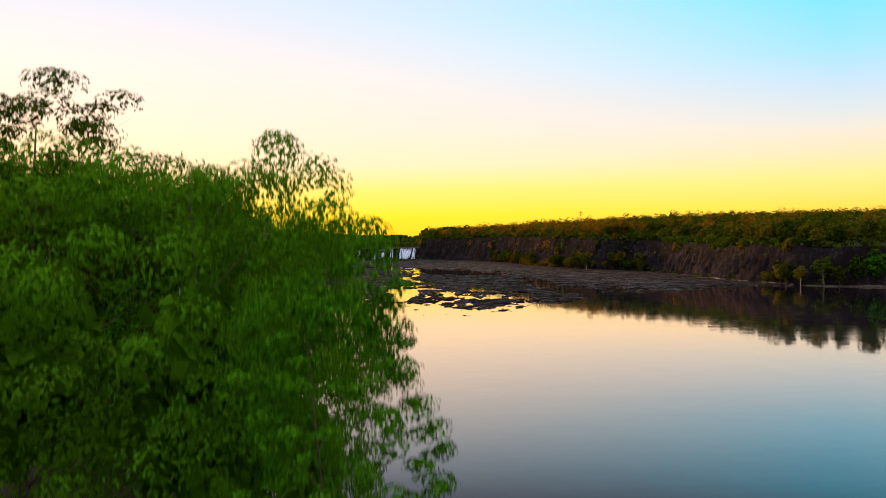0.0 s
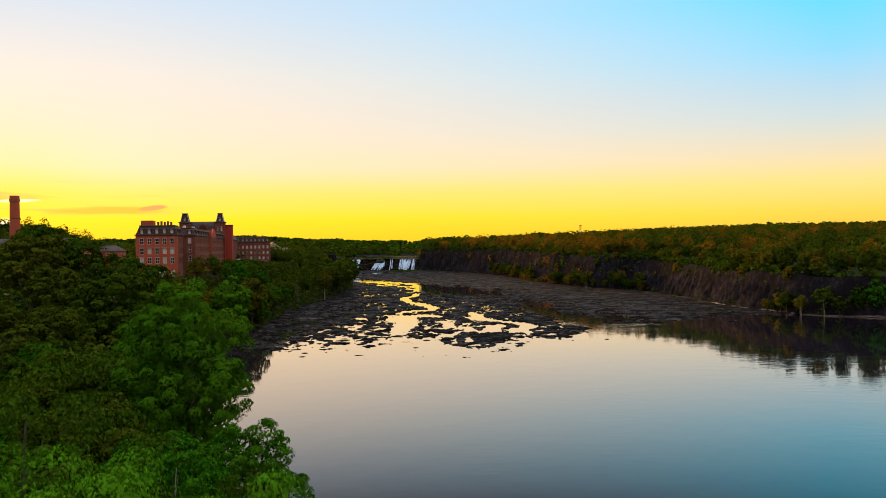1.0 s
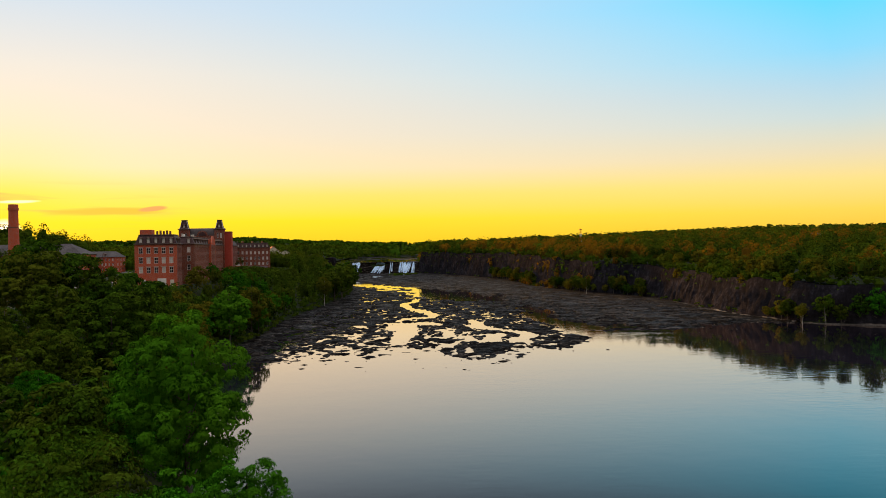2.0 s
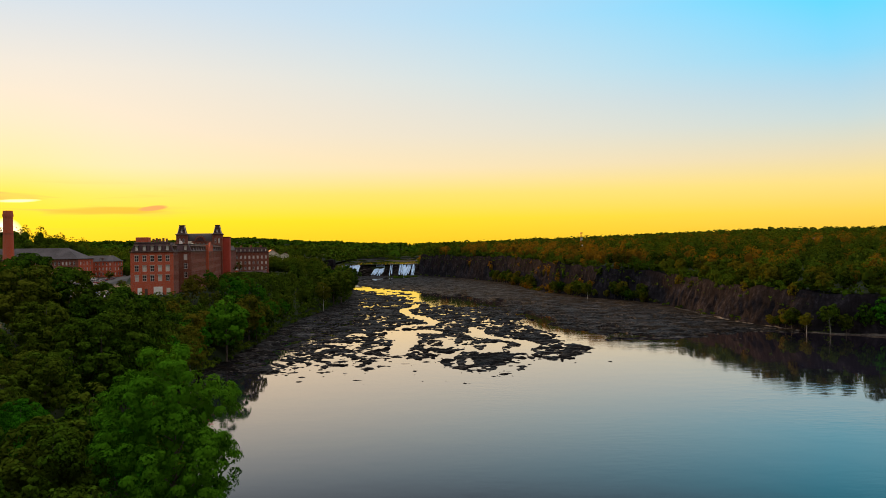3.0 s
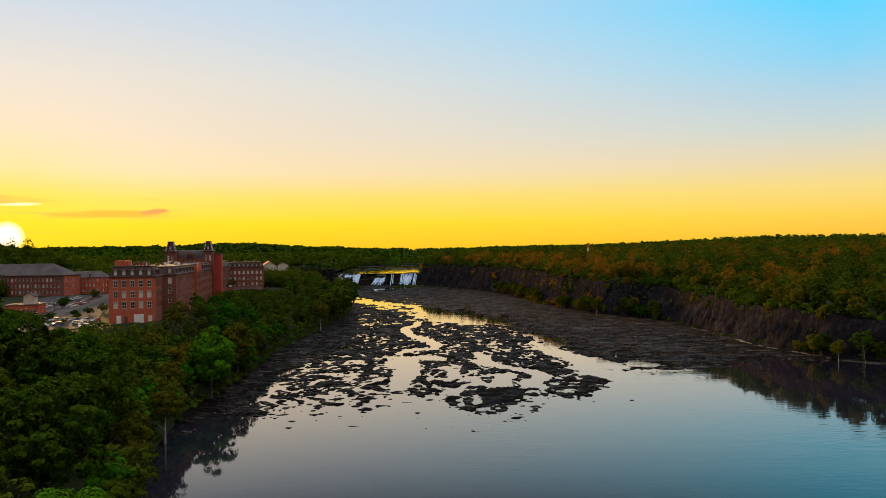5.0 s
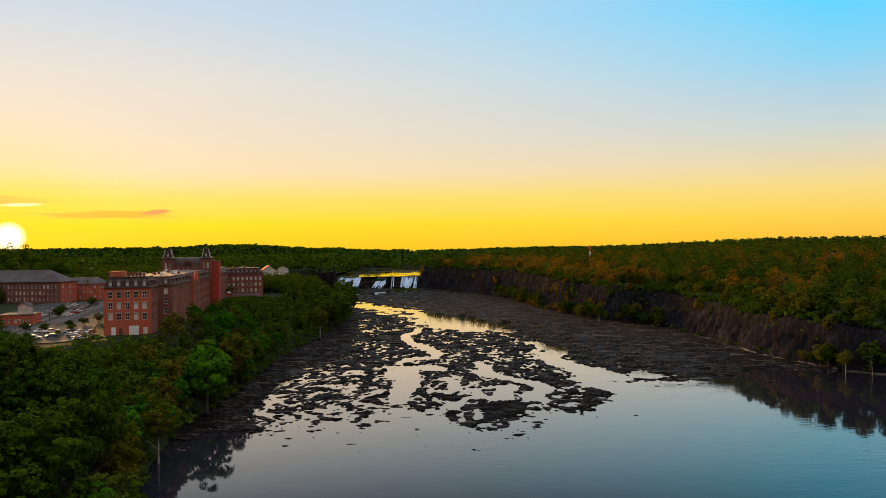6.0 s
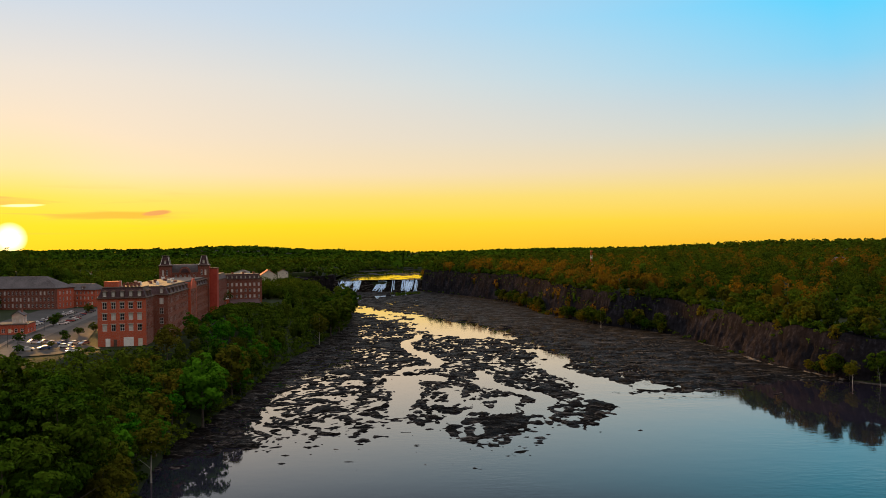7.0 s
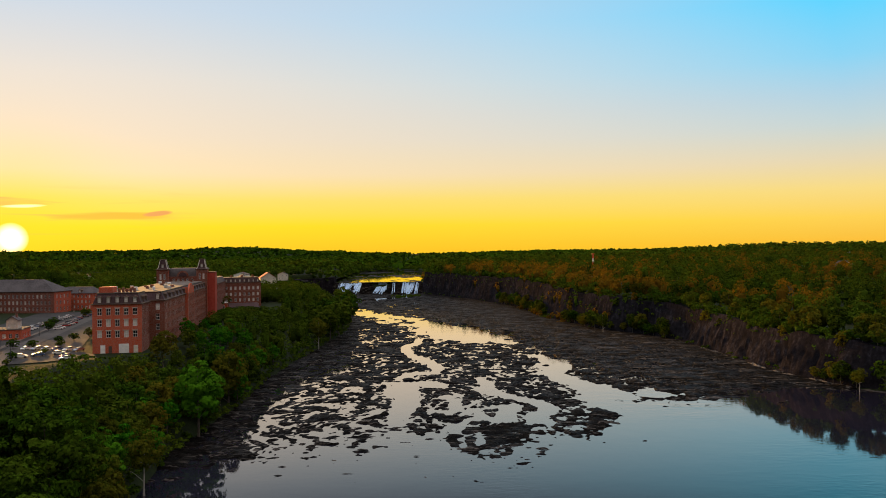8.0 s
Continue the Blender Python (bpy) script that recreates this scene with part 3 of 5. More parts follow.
def build_gravel():
    """A pale uneven strip of shingle along the foot of the right-hand cliff."""
    verts, cols = [], 7
    ys = np.arange(345, 530, 1.6)
    for y in ys:
        x = float(lerp_table(RIGHT_SHORE, y))
        wide = 2.2 + 1.8 * float(value_noise(np.array(y / 11.0), np.array(0.5), 91))
        for k in range(cols):
            f = k / (cols - 1)
            z = -0.75 + 1.3 * math.sin(min(1.0, f * 1.25) * math.pi * 0.62) + 0.6 * float(value_noise(np.array(y / 8.0), np.array(k * 0.4), 93)) + 0.45 * float(value_noise(np.array(y / 1.7), np.array(k * 1.3), 92))
            verts.append((x - 1.5 + (f - 0.35) * wide * 2.2, float(y) + 0.4 * math.sin(k * 2.1 + y), z))
    faces = [(i * cols + k, i * cols + k + 1, (i + 1) * cols + k + 1, (i + 1) * cols + k) for i in range(len(ys) - 1) for k in range(cols - 1)]
    tagged(new("shingle_shore", mesh_from("shingle_shore", verts, faces, GRAVEL)), "pale strip of shingle at the cliff foot", "gravel", kind="stuff")


build_ground()
build_water()
build_bed()
build_upper_bed()
build_cliffs()
build_falls()
build_gravel()


# ---- trees ----
def leaf_quads(rng, points, outward, size, width=0.55, droop=0.0, loose=0.2):
    """Leaves as small folded lozenges at points, turned loosely outward. Returns vertices, four to a leaf."""
    n = len(points)
    nor = outward + rng.normal(0, loose, (n, 3)) + np.array([0, 0, 0.12])
    nor /= np.linalg.norm(nor, axis=1)[:, None]
    tan = np.cross(nor, rng.normal(0, 1, (n, 3)))
    tan[:, 2] -= droop
    tan /= np.linalg.norm(tan, axis=1)[:, None]
    bit = np.cross(nor, tan)
    s = size * rng.uniform(0.6, 1.35, (n, 1))
    a, c = points - tan * s * 0.5, points + tan * s * 0.5
    b, d = points + bit * s * width * 0.5 + nor * s * 0.12, points - bit * s * width * 0.5 + nor * s * 0.12
    return np.stack([a, b, c, d], 1)


def crown_points(rng, height, radius, low, clumps, clump_r, leaves, flat=0.8, lift=0.35, dome=0.25):
    """Leaf places over a crown of many round clumps with gaps between them. low: where the crown begins, as a part of the height."""
    mid, half = height * (1 + low) / 2, height * (1 - low) / 2
    d = rng.normal(0, 1, (clumps, 3))
    d[:, 2] = d[:, 2] * 0.85 + 0.25
    d /= np.linalg.norm(d, axis=1)[:, None]
    boughs = rng.normal(0, 1, (11, 3))
    boughs /= np.linalg.norm(boughs, axis=1)[:, None]
    swell = np.clip(((d @ boughs.T).max(1) - 0.6) / 0.4, 0, 1)
    r = (0.60 + 0.34 * swell) * rng.uniform(0.78, 1.08, clumps)
    centres = d * r[:, None] * np.array([radius, radius, half]) + np.array([0, 0, mid])
    size = clump_r * rng.uniform(0.7, 1.3, (clumps, 1))
    off = rng.normal(0, 1, (clumps, leaves, 3))
    off[:, :, 2] += lift
    off /= np.linalg.norm(off, axis=2)[:, :, None]
    p = centres[:, None, :] + off * size[:, None] * rng.uniform(0.72, 1.05, (clumps, leaves, 1)) * np.array([1, 1, flat])
    out = off + dome * d[:, None, :]
    return p.reshape(-1, 3), out.reshape(-1, 3)


def bough_points(rng, height, radius, low, clumps, clump_r, leaves, boughs=12):
    """Leaf places on small clumps that ride on great round boughs, with deep gaps between the boughs."""
    mid, half = height * (1 + low) / 2, height * (1 - low) / 2
    k = np.arange(boughs)
    up = 1 - 1.55 * (k + 0.5) / boughs
    ang = k * 2.39996 + rng.uniform(-0.4, 0.4, boughs)
    flat_r = np.sqrt(np.clip(1 - up * up, 0, 1))
    way = np.stack([np.cos(ang) * flat_r, np.sin(ang) * flat_r, up], 1)
    hub = way * rng.uniform(0.50, 0.68, (boughs, 1)) * np.array([radius, radius, half]) + np.array([0, 0, mid])
    size = np.array([radius, radius, min(half, radius)]) * 0.40
    pick = np.arange(clumps) % boughs
    d = rng.normal(0, 1, (clumps, 3)) + 0.7 * way[pick] + np.array([0, 0, 0.5])
    d /= np.linalg.norm(d, axis=1)[:, None]
    centre = hub[pick] + d * size * rng.uniform(0.75, 1.05, (clumps, 1)) * rng.uniform(0.8, 1.15, (boughs, 1))[pick]
    off = rng.normal(0, 1, (clumps, leaves, 3)) + 0.5 * d[:, None, :] + np.array([0, 0, 0.6])
    off /= np.linalg.norm(off, axis=2)[:, :, None]
    p = centre[:, None, :] + off * clump_r * rng.uniform(0.6, 1.3, (clumps, 1, 1)) * rng.uniform(0.7, 1.05, (clumps, leaves, 1)) * np.array([1, 1, 0.75])
    return p.reshape(-1, 3), (off + 0.45 * d[:, None, :]).reshape(-1, 3)


def core_quads(radius, z0, z1, rings=5, sides=9):
    """The dense inside of a crown, as loose quads of an egg shape between two heights."""
    mid, half, out = (z0 + z1) / 2, (z1 - z0) / 2, []

    def at(i, k):
        a, b = math.pi * (i / rings - 0.5), 2 * math.pi * k / sides
        wob = 1 + 0.14 * math.sin(3 * b + 2 * i)
        return (radius * wob * math.cos(a) * math.cos(b), radius * wob * math.cos(a) * math.sin(b), mid + half * math.sin(a))

    for i in range(rings):
        for k in range(sides):
            out.append([at(i, k), at(i, k + 1), at(i + 1, k + 1), at(i + 1, k)])
    return np.array(out)


def quads_mesh(name, quads, mat):
    me = bpy.data.meshes.new(name)
    n = len(quads)
    me.vertices.add(n * 4)
    me.vertices.foreach_set("co", np.ascontiguousarray(quads, dtype=np.float32).ravel())
    me.loops.add(n * 4)
    me.loops.foreach_set("vertex_index", np.arange(n * 4, dtype=np.int32))
    me.polygons.add(n)
    me.polygons.foreach_set("loop_start", np.arange(0, n * 4, 4, dtype=np.int32))
    me.polygons.foreach_set("loop_total", np.full(n, 4, dtype=np.int32))
    me.materials.append(mat)
    me.update(calc_edges=True)
    return me


def tube(bm, path, radii, sides=6):
    rings = []
    for i, (p, r) in enumerate(zip(path, radii)):
        a = Vector(path[min(i + 1, len(path) - 1)]) - Vector(path[max(i - 1, 0)])
        q = a.to_track_quat("Z", "Y")
        rings.append([bm.verts.new(Vector(p) + q @ Vector((r * math.cos(2 * math.pi * k / sides), r * math.sin(2 * math.pi * k / sides), 0))) for k in range(sides)])
    for a, b in zip(rings, rings[1:]):
        for k in range(sides):
            bm.faces.new((a[k], a[(k + 1) % sides], b[(k + 1) % sides], b[k]))
    bm.faces.new(rings[-1])
    bm.faces.new(rings[0][::-1])


def tree_mesh_trunk(rng, height, radius, thick, limbs, low=0.3):
    bm = bmesh.new()
    bend = rng.uniform(-0.05, 0.05, 2) * height
    spine = [(bend[0] * t * t, bend[1] * t * t, height * 0.88 * t) for t in np.linspace(0, 1, 7)]
    tube(bm, [(0, 0, -1.5)] + spine[1:], [thick * 1.25] + [thick * (1 - 0.88 * t) for t in np.linspace(0, 1, 7)[1:]], 8)
    for k in range(limbs):
        t = low * 0.8 + (0.9 - low * 0.8) * (k + rng.uniform(0, 0.9)) / limbs
        p = Vector((bend[0] * t * t, bend[1] * t * t, height * 0.88 * t))
        ang = k * 2.4 + rng.uniform(-0.4, 0.4)
        reach = radius * rng.uniform(0.65, 0.95) * (1 - 0.45 * t)
        pts = [p + Vector((math.cos(ang) * reach * f, math.sin(ang) * reach * f, reach * (0.75 * f - 0.15 * f * f))) for f in (0, 0.35, 0.7, 1.0)]
        w = thick * 0.42 * (1.05 - t)
        tube(bm, pts, [w, w * 0.7, w * 0.4, w * 0.12], 5)
    me = bpy.data.meshes.new("trunk")
    bm.to_mesh(me)
    bm.free()
    return me


def tree_kind(seed, height, radius, low, clumps, clump_r, leaves, size, leaf_mat, bark, label, limbs=9, thick=0.35, width=0.62, droop=0.0, flat=0.8, lift=0.7, dome=0.7, core=0.66, boughs=0, inner=700):
    """A tree of its own at the origin: trunk with limbs, and a crown of leaves."""
    rng = np.random.default_rng(seed)
    root = new("tree")
    tagged(root, label, "tree")
    trunk = tree_mesh_trunk(rng, height, radius, thick, limbs, low)
    trunk.materials.append(bark)
    new("trunk", trunk).parent = root
    if boughs:
        p, o = bough_points(rng, height, radius, low, clumps, clump_r, leaves, boughs)
    else:
        p, o = crown_points(rng, height, radius, low, clumps, clump_r, leaves, flat, lift, dome)
    quads = leaf_quads(rng, p, o, size, width, droop)
    if core:
        # shaded foliage deep inside, turned every way
        mid, half = height * (1 + low) / 2, height * (1 - low) / 2
        d = rng.normal(0, 1, (inner, 3))
        d /= np.linalg.norm(d, axis=1)[:, None]
        q = d * rng.uniform(0.45, 1.0, (inner, 1)) * core * np.array([radius, radius, half]) + np.array([0, 0, mid])
        quads = np.concatenate([quads, leaf_quads(rng, q, d * 0.3, radius * 3.4 / math.sqrt(inner), 0.8, 0.0, 1.0)])
    new("crown", quads_mesh("crown", quads, leaf_mat)).parent = root
    root["tall"] = float(height)
    return root


def ground_z(x, y):
    return float(land(np.array([x]), np.array([y]))[0])


TREES = []
_used = set()
_turn = random.Random(11)


def plant(kind, x, y, top, label="", group="trees on the river bank", wide=1.0):
    """Stand a tree at x, y with its top at that height."""
    z = max(ground_z(x, y), 0.2) - 0.2
    k = max(0.15, (top - z) / kind["tall"])
    m = Matrix.LocRotScale((x, y, z), Euler((0, 0, _turn.uniform(0, 6.28))), (k * wide, k * wide, k))
    if kind.name in _used:
        ob = copy_thing(kind, m @ Matrix.Diagonal((*kind.scale, 1)).inverted())
    else:
        _used.add(kind.name)
        kind.matrix_basis = m
        ob = kind
        kind["basis"] = 1
    tagged(ob, label or kind["label"], "tree", group)
    TREES.append((x, y))
    return ob


GREEN_L = "leafy green broadleaf tree on the river bank"
NEAR = tree_kind(1, 24, 9.0, 0.12, 135, 1.5, 300, 0.24, LEAF, BARK, "tall ash tree with feathery bright green leaves beside the water", 18, 0.26, 0.5, 0.3, 0.62, 0.6, 0.15, 0.4)
NEAR_B = tree_kind(2, 26, 8.0, 0.25, 170, 1.0, 130, 0.24, LEAF_DARK, BARK, "tall spreading tree with open leafy twigs", 18, 0.26, 0.5, 0.0, 0.45, 0.6, 0.3, 0)
SPARSE = tree_kind(5, 24, 3.0, 0.55, 250, 0.40, 60, 0.15, LEAF, BARK, "slender young ash with airy green sprays over the water", 26, 0.09, 0.5, 0.0, 0.5, 0.6, 0.3, 0)
BIG = tree_kind(3, 24, 8.0, 0.10, 330, 0.85, 92, 0.33, LEAF_MID, BARK, "round bright green maple tree above the water", 12, 0.45, boughs=15, inner=1100)
BIG_B = tree_kind(4, 22, 8.0, 0.10, 240, 1.0, 36, 0.6, LEAF_DARK, BARK, "dark green spreading tree on the slope", 12, 0.42, boughs=13, inner=400)
MID = [tree_kind(10 + k, 15, 5.4, 0.08, 95, 0.85, 20, 0.78, m, BARK, GREEN_L, 7, 0.28, boughs=9 + k, inner=240) for k, m in enumerate((LEAF_DARK, LEAF_MID, LEAF_OLIVE))]
FAR = [tree_kind(20 + k, 13, 4.8, 0.06, 70, 0.80, 14, 0.95, m, BARK, "rounded tree at the edge of the wood", 4, 0.25, boughs=8 + k, inner=160) for k, m in enumerate((LEAF_DARK, LEAF_SUN_TINT, LEAF_OLIVE))]
BIRCH = tree_kind(30, 14, 4.0, 0.28, 52, 0.9, 30, 0.55, LEAF_OLIVE, PALE_BARK, "slender tree with a pale trunk at the waterline", 8, 0.22)


def bare_tree(seed, x, y, top, height, label):
    """A leafless tree with forked pale limbs."""
    rng = np.random.default_rng(seed)
    trunk = tree_mesh_trunk(rng, height, min(4.2, height * 0.42), max(0.10, height * 0.009), 9, 0.35 if height < 12 else 0.7)
    trunk.materials.append(DEAD_WOOD)
    ob = new("bare_tree", trunk)
    ob.matrix_basis = Matrix.LocRotScale((x, y, top - height * 0.9), Euler((0.05, 0.1, rng.uniform(0, 6))), None)
    tagged(ob, label, "tree")


# the trees nearest to the path
plant(NEAR, -8.6, 24, 29.6, wide=0.78)
plant(NEAR, -4.1, 20, 25.4, wide=0.34)
plant(NEAR, -17.5, 27, 30.6, wide=0.95)
plant(SPARSE, -2.2, 14.6, 24.3)
plant(NEAR_B, -19.5, 31, 33.0)
plant(BIG, -21, 53, 24.0)
plant(NEAR_B, -12.5, 49, 22.3, wide=0.7)
plant(BIG, -31.5, 92, 34.3, wide=0.86)
plant(BIG, -20, 75, 20.0)
plant(BIG_B, -34, 68, 24.0)
plant(BIG_B, -44, 88, 25.5)
plant(BIG, -58, 108, 24.0)
plant(BIG_B, -68, 134, 27.5)
plant(BIG_B, -66, 152, 33.5)
plant(BIG_B, -97, 182, 42.0)
plant(BIG_B, -84, 199, 37.0)
plant(BIG_B, -92, 192, 41.5)
plant(BIG_B, -103, 194, 45.0)
plant(BIG_B, -75, 188, 34.5)
plant(BIG_B, -119, 188, 45.0)
plant(BIG_B, -84, 165, 34.5)
plant(BIG, -50, 128, 20.5)
plant(BIG_B, -106, 160, 41.0)
plant(BIG_B, -112, 205, 43.0)
plant(BIG_B, -80, 120, 30.0)
plant(BIG_B, -46, 52, 25.0)
plant(BIG_B, -62, 78, 28.0)
plant(MID[0], -94, 262, 18.0)
plant(BIRCH, -78, 240, 17.5)
plant(MID[1], -84, 302, 25.8)
plant(MID[2], -87, 348, 25.0)
plant(MID[0], -96, 350, 26.5)
plant(MID[1], -113, 378, 34.0)
plant(BIRCH, -83, 536, 20.5)
plant(MID[1], -92, 448, 15.0)
# small trees and shrubs about the car park
for x, y, top in ((-193, 417, 30.5), (-163, 346, 29.0), (-170, 345, 29.5), (-162, 365, 28.5), (-160, 374, 28.8), (-160, 388, 29.5), (-155, 352, 28.0), (-150, 330, 27.5), (-186, 352, 31), (-178, 340, 30), (-152, 312, 28.5), (-205, 445, 30), (-214, 500, 31), (-147, 300, 27.5), (-141, 288, 27), (-156, 292, 29), (-166, 298, 30), (-176, 310, 31)):
    plant(MID[0] if top > 29 else FAR[0], x, y, top, "small round shrub tree beside the car park", "yard trees", 1.5)
# the wooded point
for x, y, top in ((-84, 560, 24), (-80, 585, 27), (-78, 612, 29), (-79, 640, 29), (-84, 668, 28), (-90, 630, 29), (-92, 590, 28), (-88, 700, 29), (-98, 660, 31), (-84, 735, 26), (-93, 765, 27), (-99, 800, 28), (-108, 840, 29)):
    plant(FAR[0] if y > 600 else MID[0], x - 3, y, top)
# pale-trunked trees along the right-hand shore
plant(BIRCH, 172, 372, 10.0, wide=1.1)
bare_tree(51, 180.5, 366, 9.5, 9.8, "leaning dead tree with a pale bare trunk on the shore")
bare_tree(52, -17.5, 43.5, 23.0, 22.0, "dead tree with pale bare limbs among the leafy crowns")
plant(BIRCH, 113, 618, 15.0)
plant(MID[2], 171, 386, 12.0)
plant(MID[0], 196, 364, 15.0)
plant(MID[1], 203, 360, 17.5)


def clear_of(x, y, gap):
    return all((x - a) ** 2 + (y - b) ** 2 > gap * gap for a, b in TREES)


MILL_O, MILL_U = Vector((-114.0, 332.5)), Vector((-0.176, 0.984)).normalized()
MILL_V = Vector((MILL_U.y, -MILL_U.x))


def mill_ab(x, y):
    d = Vector((x, y)) - MILL_O
    return d @ MILL_U, d @ MILL_V


def built_up(x, y):
    """Ground that carries houses, yards and car parks."""
    a, b = mill_ab(x, y)
    if (-8 < a < 150 and -120 < b < 8) or (150 <= a < 255 and -135 < b < 7) or (-32 < a < 0 and -70 < b < -19):
        return True
    if -46 < a <= -30 and -60 < b < -20:
        return True
    return -172 < x < -112 and 545 < y < 612


def open_view(x, y):
    """How high trees stand where the far mill block looks over them."""
    if -142 < x < -97 and 375 < y < 562:
        return 30.5 if y < 480 else 28.0
    return 99.0


CAR_PARK = [(-127, 323), (-137, 307), (-148, 301), (-168, 308), (-212, 360), (-262, 540), (-222, 552), (-140, 336)]


def in_car_park(x, y):
    inside = False
    for (x0, y0), (x1, y1) in zip(CAR_PARK, CAR_PARK[1:] + CAR_PARK[:1]):
        if (y0 > y) != (y1 > y) and x < (x1 - x0) * (y - y0) / (y1 - y0) + x0:
            inside = not inside
    return inside


def fill_left():
    r = random.Random(5)
    y = 62.0
    count = 0
    while y < 430 and count < 185:
        step = np.interp(y, [60, 190, 210, 430], [8.5, 8.0, 6.0, 6.5])
        for d in (4, 11, 19, 28, 38, 50):
            x = float(lerp_table(LEFT_SHORE, y)) - d - r.uniform(-3, 3)
            yy = y + r.uniform(-3, 3)
            if built_up(x, yy) or not clear_of(x, yy, 5.4 if y > 200 else 7.5):
                continue
            z = ground_z(x, yy)
            a, b = mill_ab(x, yy)
            top = z + r.uniform(10, 15)
            if yy < 325 and x > -150:
                top = min(top, np.interp(yy, [60, 150, 210, 240, 325], [24, 31, 28, 24, 25]) + r.uniform(-2, 0.5))
            if -5 < a < 140 and b > 4:
                top = min(top, (32.0 if b < 14 else 30.0) if a > 22 else 25.5)
            top = min(top, open_view(x, yy) + 0.5)
            if top - z < 3.5:
                continue
            kind = r.choice([BIG_B, MID[0], MID[1]]) if yy < 190 else r.choice(MID)
            plant(kind, x, yy, top)
            count += 1
        y += step


fill_left()


def fill_right():
    """Trees that stand along the top and the foot of the right-hand cliff."""
    r = random.Random(6)
    for y in np.arange(340, 640, 7.0):
        for d, low, hi in ((12, 8, 12), (19, 11, 16)):
            x = float(lerp_table(RIGHT_SHORE, y)) + d + r.uniform(-3, 3)
            yy = y + r.uniform(-2, 2)
            if clear_of(x, yy, 6.0) and r.random() < 0.85:
                # the kind with sun-warmed leaf colour stands only beyond y 560
                plant(r.choice(FAR if y > 560 else [FAR[0], FAR[2], FAR[2]]), x, yy, ground_z(x, yy) + r.uniform(low, hi), group="trees on the cliff top")
    for y in list(np.arange(575, 705, 5.5)) + list(np.arange(330, 410, 6)) + list(np.arange(780, 960, 9)):
        x = float(lerp_table(RIGHT_SHORE, y)) + r.uniform(-1, 3)
        yy = y + r.uniform(-2, 2)
        if clear_of(x, yy, 3.5) and r.random() < 0.95:
            plant(r.choice([FAR[0], FAR[2], FAR[2], MID[2]]), x, yy, r.uniform(6, 15) + 0.006 * (y - 330), group="trees at the cliff foot")


fill_right()


def wood_crown(rng, count, lumps=10):
    """A crown one high, 0.36 in radius: round lumps over a dome, leaves on their outer sides."""
    d = rng.normal(0, 1, (lumps, 3))
    d[:, 2] = np.abs(d[:, 2]) * 0.9 - 0.15
    d[0] = (0.1, 0.05, 1.0)
    d /= np.linalg.norm(d, axis=1)[:, None]
    centre = d * np.array([0.25, 0.25, 0.30]) * rng.uniform(0.8, 1.1, (lumps, 1)) + np.array([0, 0, 0.56])
    each = count // lumps
    off = rng.normal(0, 1, (lumps, each, 3)) + 0.9 * d[:, None, :] + np.array([0, 0, 0.45])
    off /= np.linalg.norm(off, axis=2)[:, :, None]
    p = centre[:, None, :] + off * rng.uniform(0.12, 0.165, (lumps, 1, 1)) * rng.uniform(0.85, 1.1, (lumps, each, 1)) * np.array([1, 1, 0.85])
    out = off * 0.9 + 0.55 * d[:, None, :]
    return p.reshape(-1, 3), out.reshape(-1, 3)


def far_woods(name, places, mat, seed, count, size, label, lumps=10, cored=True):
    """Many distant trees in one object. places: x, y, height, radius."""
    rng = np.random.default_rng(seed)
    kinds = [wood_crown(rng, count, lumps) for _ in range(9)]
    core = core_quads(0.21, 0.05, 0.72, 4, 7)
    out = []
    xs, ys = np.array([p[0] for p in places]), np.array([p[1] for p in places])
    zs = land(xs, ys)
    for i, (x, y, h, w) in enumerate(places):
        h = min(h, open_view(x, y) - zs[i])
        if h < 1.5:
            continue
        p, o = kinds[i % 9]
        turn = rng.uniform(0, 6.28)
        c, s = math.cos(turn), math.sin(turn)
        rot = np.array([[c, -s, 0], [s, c, 0], [0, 0, 1]])
        grow, foot = np.array([w / 0.36, w / 0.36, h]), np.array([x, y, zs[i] - 0.3])
        thin = 3 if w < 3.2 else 2 if y > 760 else 1
        p, o = p[::thin], o[::thin]
        out.append(leaf_quads(rng, (p @ rot.T) * grow + foot, o @ rot.T, size * min(1.0, 0.35 + w / 9.0) * (1.3 if thin > 1 else 1.0), 0.8, 0.0, 0.45))
        if cored and w > 3.2:
            out.append((core.reshape(-1, 3) * grow + foot).reshape(-1, 4, 3))
    ob = new(name, quads_mesh(name, np.concatenate(out), mat))
    tagged(ob, label, "woods", kind="stuff")


